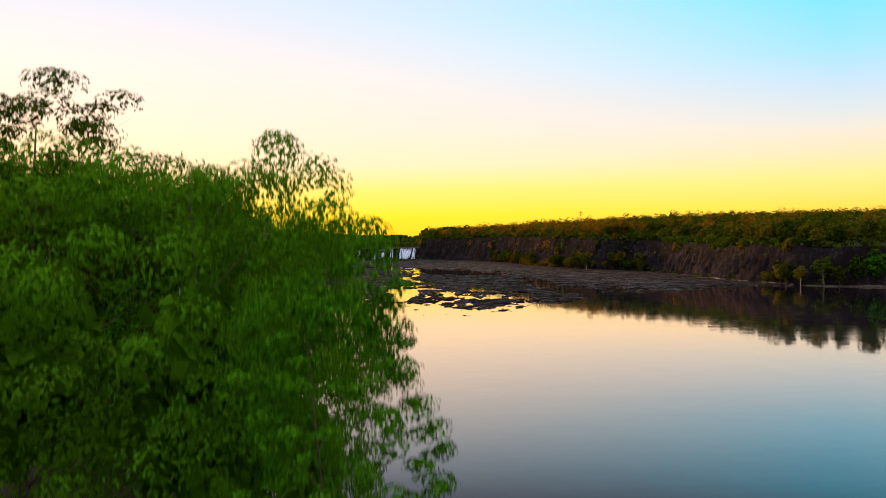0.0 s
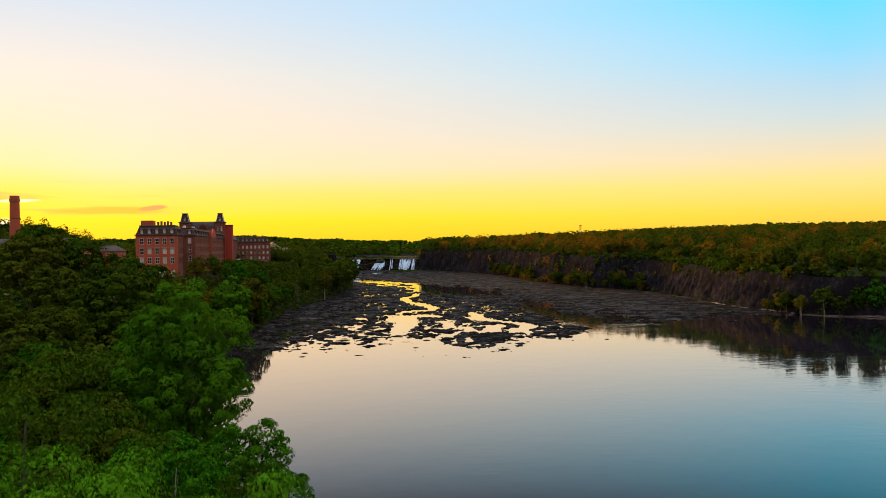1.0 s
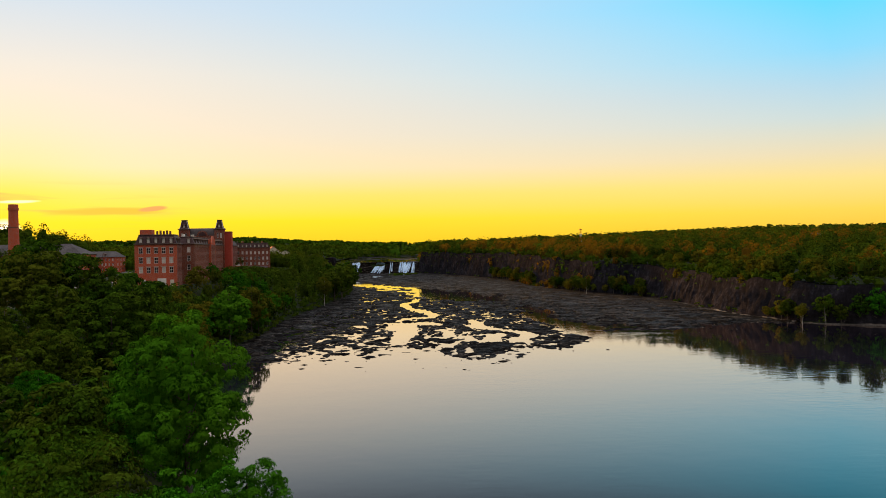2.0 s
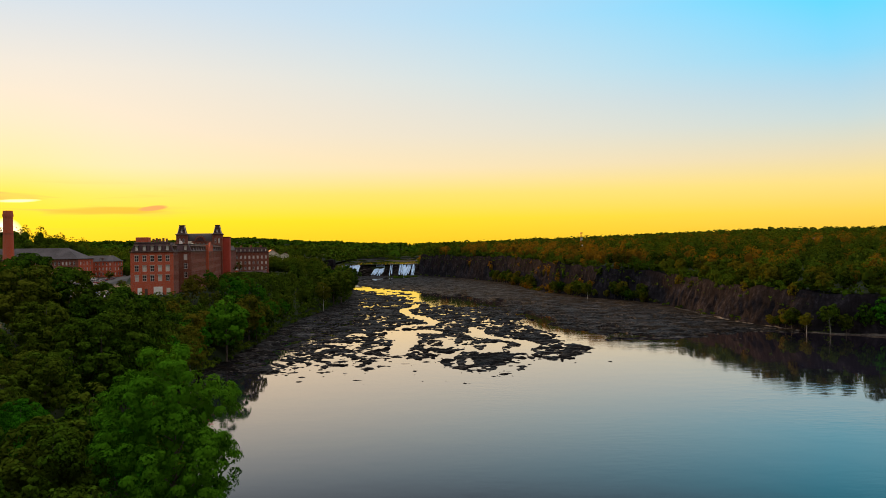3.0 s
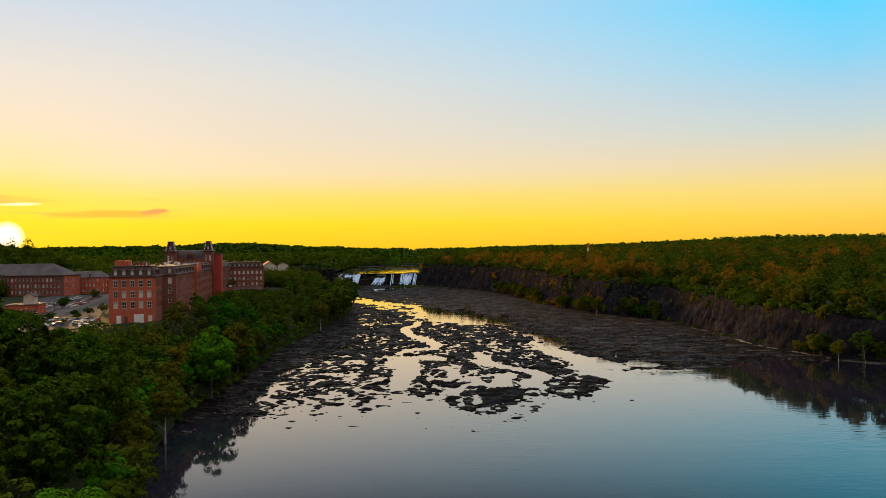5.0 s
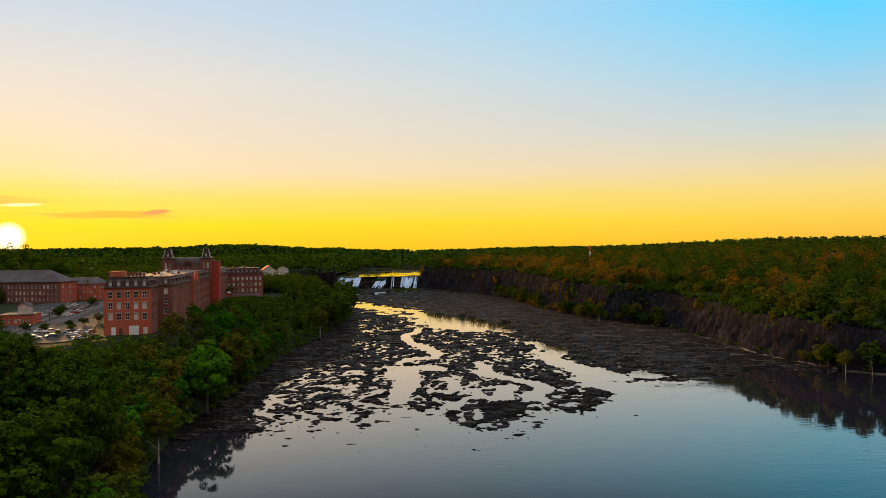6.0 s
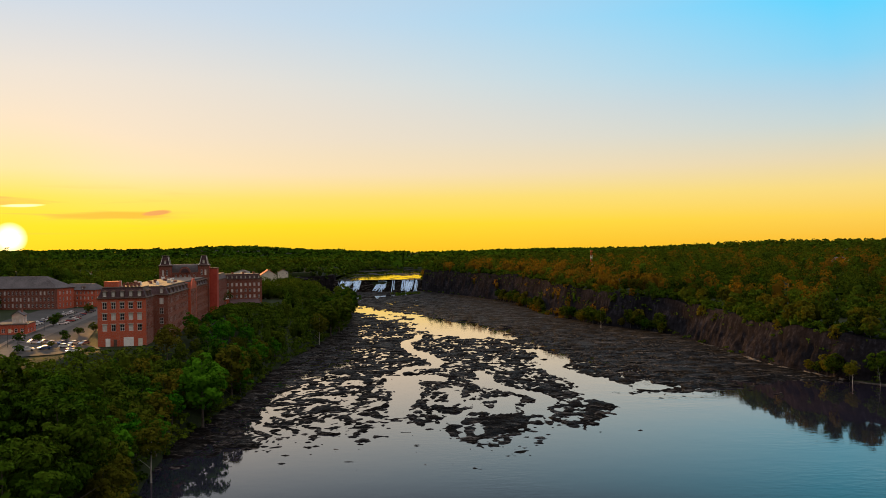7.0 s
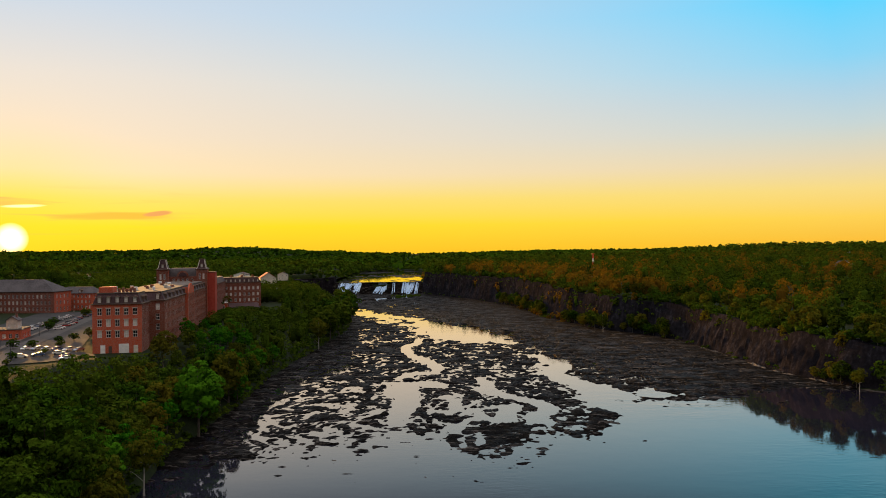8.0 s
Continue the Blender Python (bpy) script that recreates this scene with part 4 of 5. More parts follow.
def build_woods():
    r = random.Random(8)
    groups = {"dark": [], "warm": [], "olive": []}

    def scatter(x0, x1, y0, y1, gap, test, h, w):
        y = y0
        while y < y1:
            x = x0
            while x < x1:
                px, py = x + r.uniform(-gap, gap) * 0.45, y + r.uniform(-gap, gap) * 0.45
                if abs(px) < 0.66 * py + 60 and test(px, py):
                    # sun-warmed leaf colour, mostly by the cliff edge where low sun would strike
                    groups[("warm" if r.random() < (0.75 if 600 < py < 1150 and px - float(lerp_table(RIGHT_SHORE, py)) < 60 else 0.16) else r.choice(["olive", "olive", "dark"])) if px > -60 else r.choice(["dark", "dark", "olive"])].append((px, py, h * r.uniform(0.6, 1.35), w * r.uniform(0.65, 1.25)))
                x += gap
            y += gap

    def right_side(lo, hi):
        return lambda x, y: lo < x - float(lerp_table(RIGHT_SHORE, y)) < hi

    def left_side(lo, hi):
        return lambda x, y: lo < float(lerp_table(LEFT_SHORE, y)) - x < hi and not built_up(x, y) and clear_of(x, y, 5)

    scatter(100, 520, 320, 700, 13.0, right_side(25, 150), 14.5, 6.2)
    scatter(-40, 200, 640, 900, 8.0, right_side(7, 24), 12, 4.2)
    scatter(-40, 140, 690, 860, 8.0, right_side(-3, 4), 9, 3.6)
    scatter(-140, -70, 430, 720, 6.5, left_side(2, 60), 12, 3.6)
    scatter(-40, 600, 700, 1250, 14.0, right_side(8, 150), 15, 6.3)
    scatter(150, 900, 320, 1000, 15.5, right_side(150, 420), 15, 6.4)
    scatter(0, 900, 1000, 1250, 13.0, right_side(150, 600), 15, 7.0)
    scatter(-60, 1200, 1250, 1750, 18.0, right_side(2, 1100), 16, 10)
    scatter(-340, -90, 330, 720, 8.5, left_side(40, 300), 10, 4.4)
    scatter(-500, -60, 720, 980, 10.5, left_side(3, 330), 11, 5.6)
    scatter(-500, -60, 980, 1250, 11, left_side(12, 330), 10, 5.4)
    scatter(-620, -280, 400, 900, 13.0, left_side(180, 560), 15, 7.2)
    scatter(-1100, -100, 1250, 2000, 22.0, left_side(3, 1000), 15, 10)
    scatter(-420, 420, 1735, 2010, 17.0, lambda x, y: x < float(lerp_table(LEFT_SHORE, y)) - 1 or x > float(lerp_table(RIGHT_SHORE, y)) + 1, 8, 9)
    # low growth along the brink and at the foot of the cliff
    for y in np.arange(325, 1222, 3.4):
        edge = float(lerp_table(RIGHT_SHORE, y))
        for d, tall in ((r.uniform(8.2, 11), 4.6), (r.uniform(10.5, 14), 6.5), (r.uniform(0, 2.5), 3.0)):
            if d > 4 or r.random() < 0.22:
                groups["dark"].append((edge + d, y + r.uniform(-2, 2), tall * r.uniform(0.6, 1.3), tall * r.uniform(0.45, 0.7)))
    for y in np.arange(200, 900, 3.2):
        edge = float(lerp_table(LEFT_SHORE, y))
        for d, tall in ((r.uniform(0.5, 3), 3.0), (r.uniform(3, 7), 5.0)):
            if r.random() < 0.75:
                groups["dark"].append((edge - d, y + r.uniform(-2, 2), tall * r.uniform(0.6, 1.3), tall * r.uniform(0.4, 0.65)))
    # thicket on the slope before the mill
    for y in np.arange(246, 326, 5.2):
        for x in np.arange(-178, -92, 5.2):
            px, py = x + r.uniform(-2, 2), y + r.uniform(-2, 2)
            if float(lerp_table(LEFT_SHORE, py)) - px < 8 or built_up(px, py) or in_car_park(px, py) or not clear_of(px, py, 3.5):
                continue
            tall = np.interp(py, [246, 300, 322], [28.5, 28, 26.6]) + r.uniform(-2.4, 0.8) - ground_z(px, py)
            if tall > 1.8:
                groups["dark"].append((px, py, min(tall, 13), max(2.4, min(tall, 9) * 0.42)))
    # green islet below the falls
    for _ in range(60):
        groups["dark"].append((r.uniform(-80, -40), r.uniform(1118, 1150), r.uniform(4.6, 6.2), r.uniform(2, 3.2)))
    near = {k: [p for p in v if p[1] < 1250] for k, v in groups.items()}
    back = [p for v in groups.values() for p in v if p[1] >= 1250]
    far_woods("cliff_woods", near["dark"], LEAF_DARK, 1, 150, 1.15, "dense dark green woods on the plateau")
    far_woods("sunlit_woods", near["warm"], LEAF_SUN_TINT, 2, 150, 1.15, "woods with the warmth of the low sun tinted into their crowns")
    far_woods("mixed_woods", near["olive"], LEAF_OLIVE, 5, 150, 1.15, "paler olive crowns scattered through the woods")
    far_woods("ridge_woods", back, LEAF_DARK, 3, 80, 3.6, "distant wooded ridge", 10, False)
    for k in groups:
        groups[k] = []
    scatter(-2600, 1900, 2000, 3500, 52.0, lambda x, y: True, 11, 30)
    far_woods("horizon_woods", [p for v in groups.values() for p in v], LEAF_DARK, 4, 36, 12.0, "low wooded hills on the horizon", 6, False)


build_woods()


# ---- buildings ----
GLASS, _n, _b, _g, _o = material("dark_glass")
_b.inputs["Base Color"].default_value, _b.inputs["Roughness"].default_value = (0.02, 0.022, 0.026, 1), 0.08
BLIND = plain("window_blind", (0.42, 0.40, 0.36), (0.62, 0.60, 0.55), 0.9, 0.35)
TRIM = plain("dark_trim", (0.07, 0.045, 0.035), (0.13, 0.09, 0.07), 1.0, 0.7)
COPPER = plain("pale_ridge_metal", (0.45, 0.42, 0.36), (0.65, 0.60, 0.52), 1.0, 0.45)
RED_WALL = plain("red_painted_render", (0.30, 0.045, 0.03), (0.42, 0.075, 0.05), 0.8, 0.8)
GREY_ROOF = plain("grey_shingles", (0.045, 0.040, 0.042), (0.105, 0.095, 0.098), 1.2, 0.8, relief=0.02)
CREAM = plain("cream_siding", (0.50, 0.45, 0.37), (0.70, 0.64, 0.54), 0.8, 0.7)


def box(bm, x0, x1, y0, y1, z0, z1, bevel=0.0):
    r = bmesh.ops.create_cube(bm, size=1.0, matrix=Matrix.LocRotScale(((x0 + x1) / 2, (y0 + y1) / 2, (z0 + z1) / 2), None, (abs(x1 - x0), abs(y1 - y0), abs(z1 - z0))))
    if bevel:
        edges = list({e for v in r["verts"] for e in v.link_edges})
        bmesh.ops.bevel(bm, geom=edges, offset=bevel, segments=1, affect="EDGES")


def shell(bm, base, z0, top, z1):
    """A frustum between two outlines with the same number of corners."""
    lo = [bm.verts.new((x, y, z0)) for x, y in base]
    hi = [bm.verts.new((x, y, z1)) for x, y in top]
    k = len(base)
    for i in range(k):
        bm.faces.new((lo[i], lo[(i + 1) % k], hi[(i + 1) % k], hi[i]))
    bm.faces.new(hi)
    bm.faces.new(lo[::-1])


def rect(x0, x1, y0, y1):
    return [(x0, y0), (x1, y0), (x1, y1), (x0, y1)]


WINDOW_MESHES = {}


def window_meshes(w, h):
    """Frame with sill and glazing bars, and the two sashes' glass, in the window's own axes."""
    key = (round(w, 2), round(h, 2))
    if key not in WINDOW_MESHES:
        # one lattice with four lights cut out of it, then given its depth
        bm = bmesh.new()
        t = 0.11
        xs = [-w / 2, -w / 2 + t, -0.04, 0.04, w / 2 - t, w / 2]
        zs = [-h / 2, -h / 2 + t, -0.06, 0.06, h / 2 - t, h / 2]
        grid = [[bm.verts.new((x, 0.06, z)) for x in xs] for z in zs]
        for r in range(5):
            for c in range(5):
                if not (r in (1, 3) and c in (1, 3)):
                    bm.faces.new((grid[r][c], grid[r][c + 1], grid[r + 1][c + 1], grid[r + 1][c]))
        ext = bmesh.ops.extrude_face_region(bm, geom=list(bm.faces))
        bmesh.ops.translate(bm, vec=(0, 0.1, 0), verts=[v for v in ext["geom"] if isinstance(v, bmesh.types.BMVert)])
        bmesh.ops.recalc_face_normals(bm, faces=bm.faces)
        frame_me = bpy.data.meshes.new("window")
        bm.to_mesh(frame_me)
        bm.free()
        frame_me.materials.append(WHITE)
        panes = []
        for mat in (GLASS, BLIND):
            bm = bmesh.new()
            box(bm, -w / 2 + 0.02, w / 2 - 0.02, 0.11, 0.13, -h / 2 + 0.02, h / 2 - 0.02)
            me = bpy.data.meshes.new("pane")
            bm.to_mesh(me)
            bm.free()
            me.materials.append(mat)
            panes.append(me)
        WINDOW_MESHES[key] = frame_me, panes
    return WINDOW_MESHES[key]


_blinds = random.Random(21)


def add_window(thing, m, w, h, blind=0.3):
    frame_me, panes = window_meshes(w, h)
    ob = new("window", frame_me)
    ob.parent, ob.matrix_local = thing, m
    pane = new("pane", panes[1 if _blinds.random() < blind else 0])
    pane.parent = ob


def facade(thing, p0, p1, z0, z1, cols, rows, w, mat, thick=0.45, blind=0.3, name="wall", skip=()):
    """A wall from p0 to p1 whose outer side is on the right of that way, with openings through it and a window in each.
    cols: places along the wall; rows: (middle height, opening height)."""
    d = Vector((p1[0] - p0[0], p1[1] - p0[1]))
    length = d.length
    d.normalize()
    inward = Vector((-d.y, d.x))
    m = Matrix(((d.x, inward.x, 0, p0[0]), (d.y, inward.y, 0, p0[1]), (0, 0, 1, 0), (0, 0, 0, 1)))
    bm = bmesh.new()
    cuts = [0.0]
    for c in cols:
        cuts += [c - w / 2, c + w / 2]
    cuts.append(length)
    for a, b in zip(cuts[::2], cuts[1::2]):
        if b - a > 0.01:
            box(bm, a, b, 0, thick, z0, z1)
    for i, c in enumerate(cols):
        z = z0
        for j, (zc, h) in enumerate(rows):
            if (i, j) in skip:
                continue
            box(bm, c - w / 2, c + w / 2, 0, thick, z, zc - h / 2)
            z = zc + h / 2
            add_window(thing, m @ Matrix.Translation((c, 0.12, zc)), w, h, blind)
        box(bm, c - w / 2, c + w / 2, 0, thick, z, z1)
    bmesh.ops.transform(bm, matrix=m, verts=bm.verts)
    return part(name, bm, mat, thing), m, length


def lintels(thing, m, cols, rows, w, mat):
    for c in cols:
        for zc, h in rows:
            bm = bmesh.new()
            box(bm, c - w / 2 - 0.2, c + w / 2 + 0.2, -0.06, 0.1, zc + h / 2 + 0.004, zc + h / 2 + 0.32)
            bmesh.ops.transform(bm, matrix=m, verts=bm.verts)
            part("lintel", bm, mat, thing)


def dormer(thing, m, s, z, w=1.5, h=2.0, depth=1.6):
    """A dormer with a small hipped cap in a mansard slope."""
    bm = bmesh.new()
    box(bm, s - w / 2, s - w / 2 + 0.22, -0.15, depth, z, z + h)
    box(bm, s + w / 2 - 0.22, s + w / 2, -0.15, depth, z, z + h)
    box(bm, s - w / 2 + 0.22, s + w / 2 - 0.22, -0.05, depth, z, z + 0.25)
    lo = [bm.verts.new(p) for p in ((s - w / 2 - 0.2, -0.35, z + h), (s + w / 2 + 0.2, -0.35, z + h), (s + w / 2 + 0.2, depth, z + h), (s - w / 2 - 0.2, depth, z + h))]
    hi = [bm.verts.new(p) for p in ((s, 0.0, z + h + 0.55), (s, depth, z + h + 0.55))]
    bm.faces.new(lo[::-1])
    bm.faces.new((lo[0], lo[1], hi[0]))
    bm.faces.new((lo[1], lo[2], hi[1], hi[0]))
    bm.faces.new((lo[2], lo[3], hi[1]))
    bm.faces.new((lo[3], lo[0], hi[0], hi[1]))
    bmesh.ops.transform(bm, matrix=m, verts=bm.verts)
    ob = part("dormer", bm, TRIM, thing, "dormer with a white sash window")
    frame_me, panes = window_meshes(w - 0.44, h - 0.3)
    win = new("window", frame_me)
    win.parent, win.matrix_local = ob, m @ Matrix.Translation((s, -0.02, z + h / 2 + 0.1))
    # the sash's light stands in the frame, one level down from the dormer
    pane = new("pane", panes[1])
    pane.parent, pane.matrix_local = ob, m @ Matrix.Translation((s, -0.02, z + h / 2 + 0.1))


def mansard(thing, x0, x1, y0, y1, z0, z1, inset=1.5):
    bm = bmesh.new()
    shell(bm, rect(x0 + 0.1, x1 - 0.1, y0 + 0.1, y1 - 0.1), z0 + 0.36, rect(x0 + inset, x1 - inset, y0 + inset, y1 - inset), z1)
    part("mansard_roof", bm, SLATE, thing, "steep slate mansard slope")
    bm = bmesh.new()
    box(bm, x0 - 0.45, x1 + 0.45, y0 - 0.45, y1 + 0.45, z0 - 0.05, z0 + 0.35, 0.08)
    part("cornice", bm, TRIM, thing, "projecting dark cornice")
    bm = bmesh.new()
    box(bm, x0 + inset - 0.25, x1 - inset + 0.25, y0 + inset - 0.25, y1 - inset + 0.25, z1 - 0.1, z1 + 0.22, 0.05)
    part("roof_deck", bm, FLAT_ROOF, thing, "pale flat roof deck")


def thing_at(name, label, category, x, y, turn=0.0, z=0.0):
    ob = new(name)
    ob.matrix_basis = Matrix.LocRotScale((x, y, z), Euler((0, 0, turn)), None)
    return tagged(ob, label, category)


YARD = 25.2
MILL_TURN = math.atan2(MILL_U.y, MILL_U.x)


def build_mill():
    """Local x runs away along the mill, local y from the river side to the street side."""
    mill = thing_at("brick_mill", "long five-storey red brick mill with slate mansard roof and twin towers", "mill building", MILL_O.x, MILL_O.y, MILL_TURN)
    g, eave = YARD - 1.0, 43.0
    rows = [(32.0, 2.5), (36.1, 2.5), (40.3, 2.5)]
    # end pavilion: the front looks along -x
    front = [2.5 + 3.12 * k for k in range(5)]
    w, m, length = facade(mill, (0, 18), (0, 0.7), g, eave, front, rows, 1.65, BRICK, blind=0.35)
    lintels(mill, m, front, rows, 1.65, STONE)
    for k, s in enumerate(front):
        dormer(mill, m @ Matrix.Translation((0, 0.2, 0)), s, eave + 0.5, 1.6, 2.2)
    side = [2.2 + 2.4 * k for k in range(5)]
    # same brick as the front, coloured darker for the shaded river side
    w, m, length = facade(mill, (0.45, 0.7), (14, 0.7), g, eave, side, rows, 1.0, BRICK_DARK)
    for s in side[1:4:2]:
        dormer(mill, m @ Matrix.Translation((0, 0.2, 0)), s, eave + 0.5, 1.4, 2.1)
    facade(mill, (14, 18), (0.45, 18), g, eave, [], [], 1.0, BRICK)
    mansard(mill, 0, 14, 0.7, 18, eave, 47.1)
    # doors on the yard
    for c, wide, high, mat, label in ((3.6, 1.7, 2.8, WHITE, "white entrance door"), (11.0, 3.6, 3.2, WHITE, "wide white loading door"), (15.2, 1.6, 2.6, CREAM, "pale side door"), (6.2, 1.2, 2.4, TRIM, "dark door")):
        bm = bmesh.new()
        box(bm, -0.09, -0.003, 18 - c - wide / 2, 18 - c + wide / 2, YARD - 0.3, YARD + high, 0.02)
        part("door", bm, mat, mill, label)
    # things on the roof of the pavilion
    bm = bmesh.new()
    box(bm, 2.2, 8.5, 11.2, 16.2, 47.3, 49.4, 0.08)
    part("parapet_block", bm, BRICK, mill, "brick box on the roof")
    for k in range(5):
        bm = bmesh.new()
        box(bm, 3.0, 4.0, 3.4 + 1.35 * k, 4.2 + 1.35 * k, 47.3, 48.8 + 0.25 * (k % 2), 0.05)
        part("chimney", bm, BRICK_DARK, mill)
    bm = bmesh.new()
    box(bm, 10.4, 12.6, 12.0, 14.6, 47.3, 49.3, 0.06)
    part("roof_unit", bm, WHITE, mill, "white ventilation unit")
    # recess and long wing, with their shade put into darker brick colours
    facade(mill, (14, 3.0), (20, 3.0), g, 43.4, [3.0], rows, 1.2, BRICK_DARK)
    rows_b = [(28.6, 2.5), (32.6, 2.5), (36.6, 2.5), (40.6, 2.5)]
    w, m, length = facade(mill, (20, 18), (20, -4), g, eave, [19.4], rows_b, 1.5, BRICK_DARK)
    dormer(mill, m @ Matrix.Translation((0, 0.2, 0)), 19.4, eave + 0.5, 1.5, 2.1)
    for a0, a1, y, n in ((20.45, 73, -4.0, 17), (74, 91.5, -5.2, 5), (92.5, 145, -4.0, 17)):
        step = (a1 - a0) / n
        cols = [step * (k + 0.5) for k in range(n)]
        w, m, length = facade(mill, (a0, y), (a1, y), g, eave, cols, rows_b, 1.35, BRICK_WING_SHADE, blind=0.25)
        if y > -5:
            for s in cols[1::3]:
                dormer(mill, m @ Matrix.Translation((0, 0.2, 0)), s, eave + 0.5, 1.4, 2.0)
    for a0, a1 in ((73, 74), (91.5, 92.5)):
        bm = bmesh.new()
        box(bm, a0, a1, -5.2, 0, g, eave + 3.2)
        part("pier", bm, BRICK, mill)
    # stepped gable of the middle projection
    bm = bmesh.new()
    shell(bm, [(73.9, -5.25), (91.6, -5.25), (91.6, -4.6), (73.9, -4.6)], eave - 0.002, [(80, -5.25), (85.5, -5.25), (85.5, -4.6), (80, -4.6)], 47.6)
    part("gable", bm, BRICK, mill, "brick gable over the middle bays")
    mansard(mill, 20, 145, -4, 18, eave, 46.4, 1.6)
    facade(mill, (145, 18), (20.45, 18), g, eave, [4 + 3.3 * k for k in range(36)][::3], rows_b[1:], 1.3, BRICK)
    rnd = random.Random(3)
    for k in range(16):
        a, c, s = rnd.uniform(24, 140), rnd.uniform(1, 15), rnd.uniform(0.5, 1.1)
        bm = bmesh.new()
        box(bm, a - s, a + s, c - s * 0.7, c + s * 0.7, 46.6, 46.6 + rnd.uniform(0.6, 1.5), 0.06)
        part("roof_vent", bm, rnd.choice([COPPER, WHITE, BRICK_DARK]), mill)
    # the middle pavilion and its two towers
    facade(mill, (147, 15.7), (147, 1.0), g, 49.2, [2.4, 5.0, 7.35, 9.7, 12.3], [(47.0, 1.9)], 1.1, BRICK_DARK)
    bm = bmesh.new()
    steps, rings = 7, []
    for k in range(steps + 1):
        t = k / steps * math.pi / 2
        i = 2.6 * (1 - math.cos(t))
        rings.append([bm.verts.new((x, y, 49.2 + 4.6 * math.sin(t))) for x, y in rect(147.3 + i, 165 - i, 0.3 + i * 0.4, 16.4 - i * 0.4)])
    for a, b in zip(rings, rings[1:]):
        for k in range(4):
            bm.faces.new((a[k], a[(k + 1) % 4], b[(k + 1) % 4], b[k]))
    bm.faces.new(rings[-1])
    bm.faces.new(rings[0][::-1])
    part("pavilion_roof", bm, GREY_ROOF, mill, "curved slate roof")
    for r, name, mat, depth in ((3.1, "arched_gable", BRICK_DARK, 146.7), (2.2, "round_window", SLATE, 146.6)):
        bm = bmesh.new()
        n = 18
        outer = [(8.35 + r * math.cos(math.pi * k / n), 49.25 + r * math.sin(math.pi * k / n)) for k in range(n + 1)]
        f = [bm.verts.new((depth, y, z)) for y, z in outer]
        b = [bm.verts.new((149.6, y, z)) for y, z in outer]
        bm.faces.new(f[::-1])
        bm.faces.new(b)
        for k in range(n):
            bm.faces.new((f[k], f[k + 1], b[k + 1], b[k]))
        bm.faces.new((f[n], f[0], b[0], b[n]))
        part(name, bm, mat, mill)
    for c0, c1 in ((-4.9, 1.0), (15.7, 22.0)):
        tower_of(mill, 145.2, 151.4, c0, c1, g)
    # tall stair block beside the river-side tower
    bm = bmesh.new()
    box(bm, 147.5, 156, -8.9, -4.904, g, 51.2, 0.05)
    part("stair_block", bm, RED_WALL, mill, "tall windowless bright red stair block")
    bm = bmesh.new()
    box(bm, 147.3, 156.2, -9.1, -4.91, 51.204, 51.6, 0.05)
    part("coping", bm, TRIM, mill)
    # the far half of the mill, its river side kept in the shade-dark brick
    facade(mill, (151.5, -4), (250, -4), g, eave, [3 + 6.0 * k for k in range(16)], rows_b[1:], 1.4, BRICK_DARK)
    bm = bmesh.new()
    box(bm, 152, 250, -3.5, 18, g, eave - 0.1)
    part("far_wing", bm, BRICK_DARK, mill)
    mansard(mill, 166, 250, -4, 18, eave, 46.2, 1.6)


def tower_of(mill, x0, x1, y0, y1, g):
    eave = 53.0
    rows = [(44.5, 2.6), (49.2, 3.0)] if y0 > 10 else [(31.0, 2.4), (35.5, 2.4), (40.0, 2.4), (44.5, 2.6), (49.2, 3.0)]
    wide = y1 - y0
    facade(mill, (x0, y1), (x0, y0), g, eave, [wide * 0.33, wide * 0.67], rows, 1.0, BRICK_DARK, name="tower_wall")
    facade(mill, (x0 + 0.45, y0), (x1, y0), g, eave, [2.0, 4.0], rows[-2:], 1.0, BRICK, name="tower_wall")
    facade(mill, (x1, y0 + 0.45), (x1, y1), g, eave, [], [], 1.0, BRICK, name="tower_wall")
    facade(mill, (x1 - 0.45, y1), (x0 + 0.45, y1), g, eave, [], [], 1.0, BRICK, name="tower_wall")
    bm = bmesh.new()
    box(bm, x0 - 0.5, x1 + 0.5, y0 - 0.5, y1 + 0.5, eave - 0.1, eave + 0.45, 0.12)
    part("tower_cornice", bm, TRIM, mill)
    # steep roof that flares at its foot, with pale hips and an iron-crested cap
    levels = [(0.1, 0.45), (0.7, 0.9), (1.05, 2.2), (1.45, 4.2), (1.75, 5.4)]
    bm = bmesh.new()
    for (i0, h0), (i1, h1) in zip(levels, levels[1:]):
        shell(bm, rect(x0 + i0, x1 - i0, y0 + i0, y1 - i0), eave + h0, rect(x0 + i1, x1 - i1, y0 + i1, y1 - i1), eave + h1 - 0.001)
    part("tower_roof", bm, SLATE, mill, "steep slate tower roof")
    for sx, sy in ((0, 0), (0, 1), (1, 0), (1, 1)):
        bm = bmesh.new()
        path = [((x1 - i) if sx else (x0 + i), (y1 - i) if sy else (y0 + i), eave + h) for i, h in levels]
        tube(bm, path, [0.16] * len(path), 5)
        part("hip_ridge", bm, COPPER, mill, "pale metal hip")
    bm = bmesh.new()
    box(bm, x0 + 1.45, x1 - 1.45, y0 + 1.45, y1 - 1.45, eave + 5.4, eave + 5.9, 0.1)
    part("tower_cap", bm, TRIM, mill)
    m = Matrix(((0, 1, 0, x0 + 0.7), (-1, 0, 0, y1), (0, 0, 1, 0), (0, 0, 0, 1)))
    dormer(mill, m, wide / 2, eave + 1.0, 1.5, 1.9, 1.0)


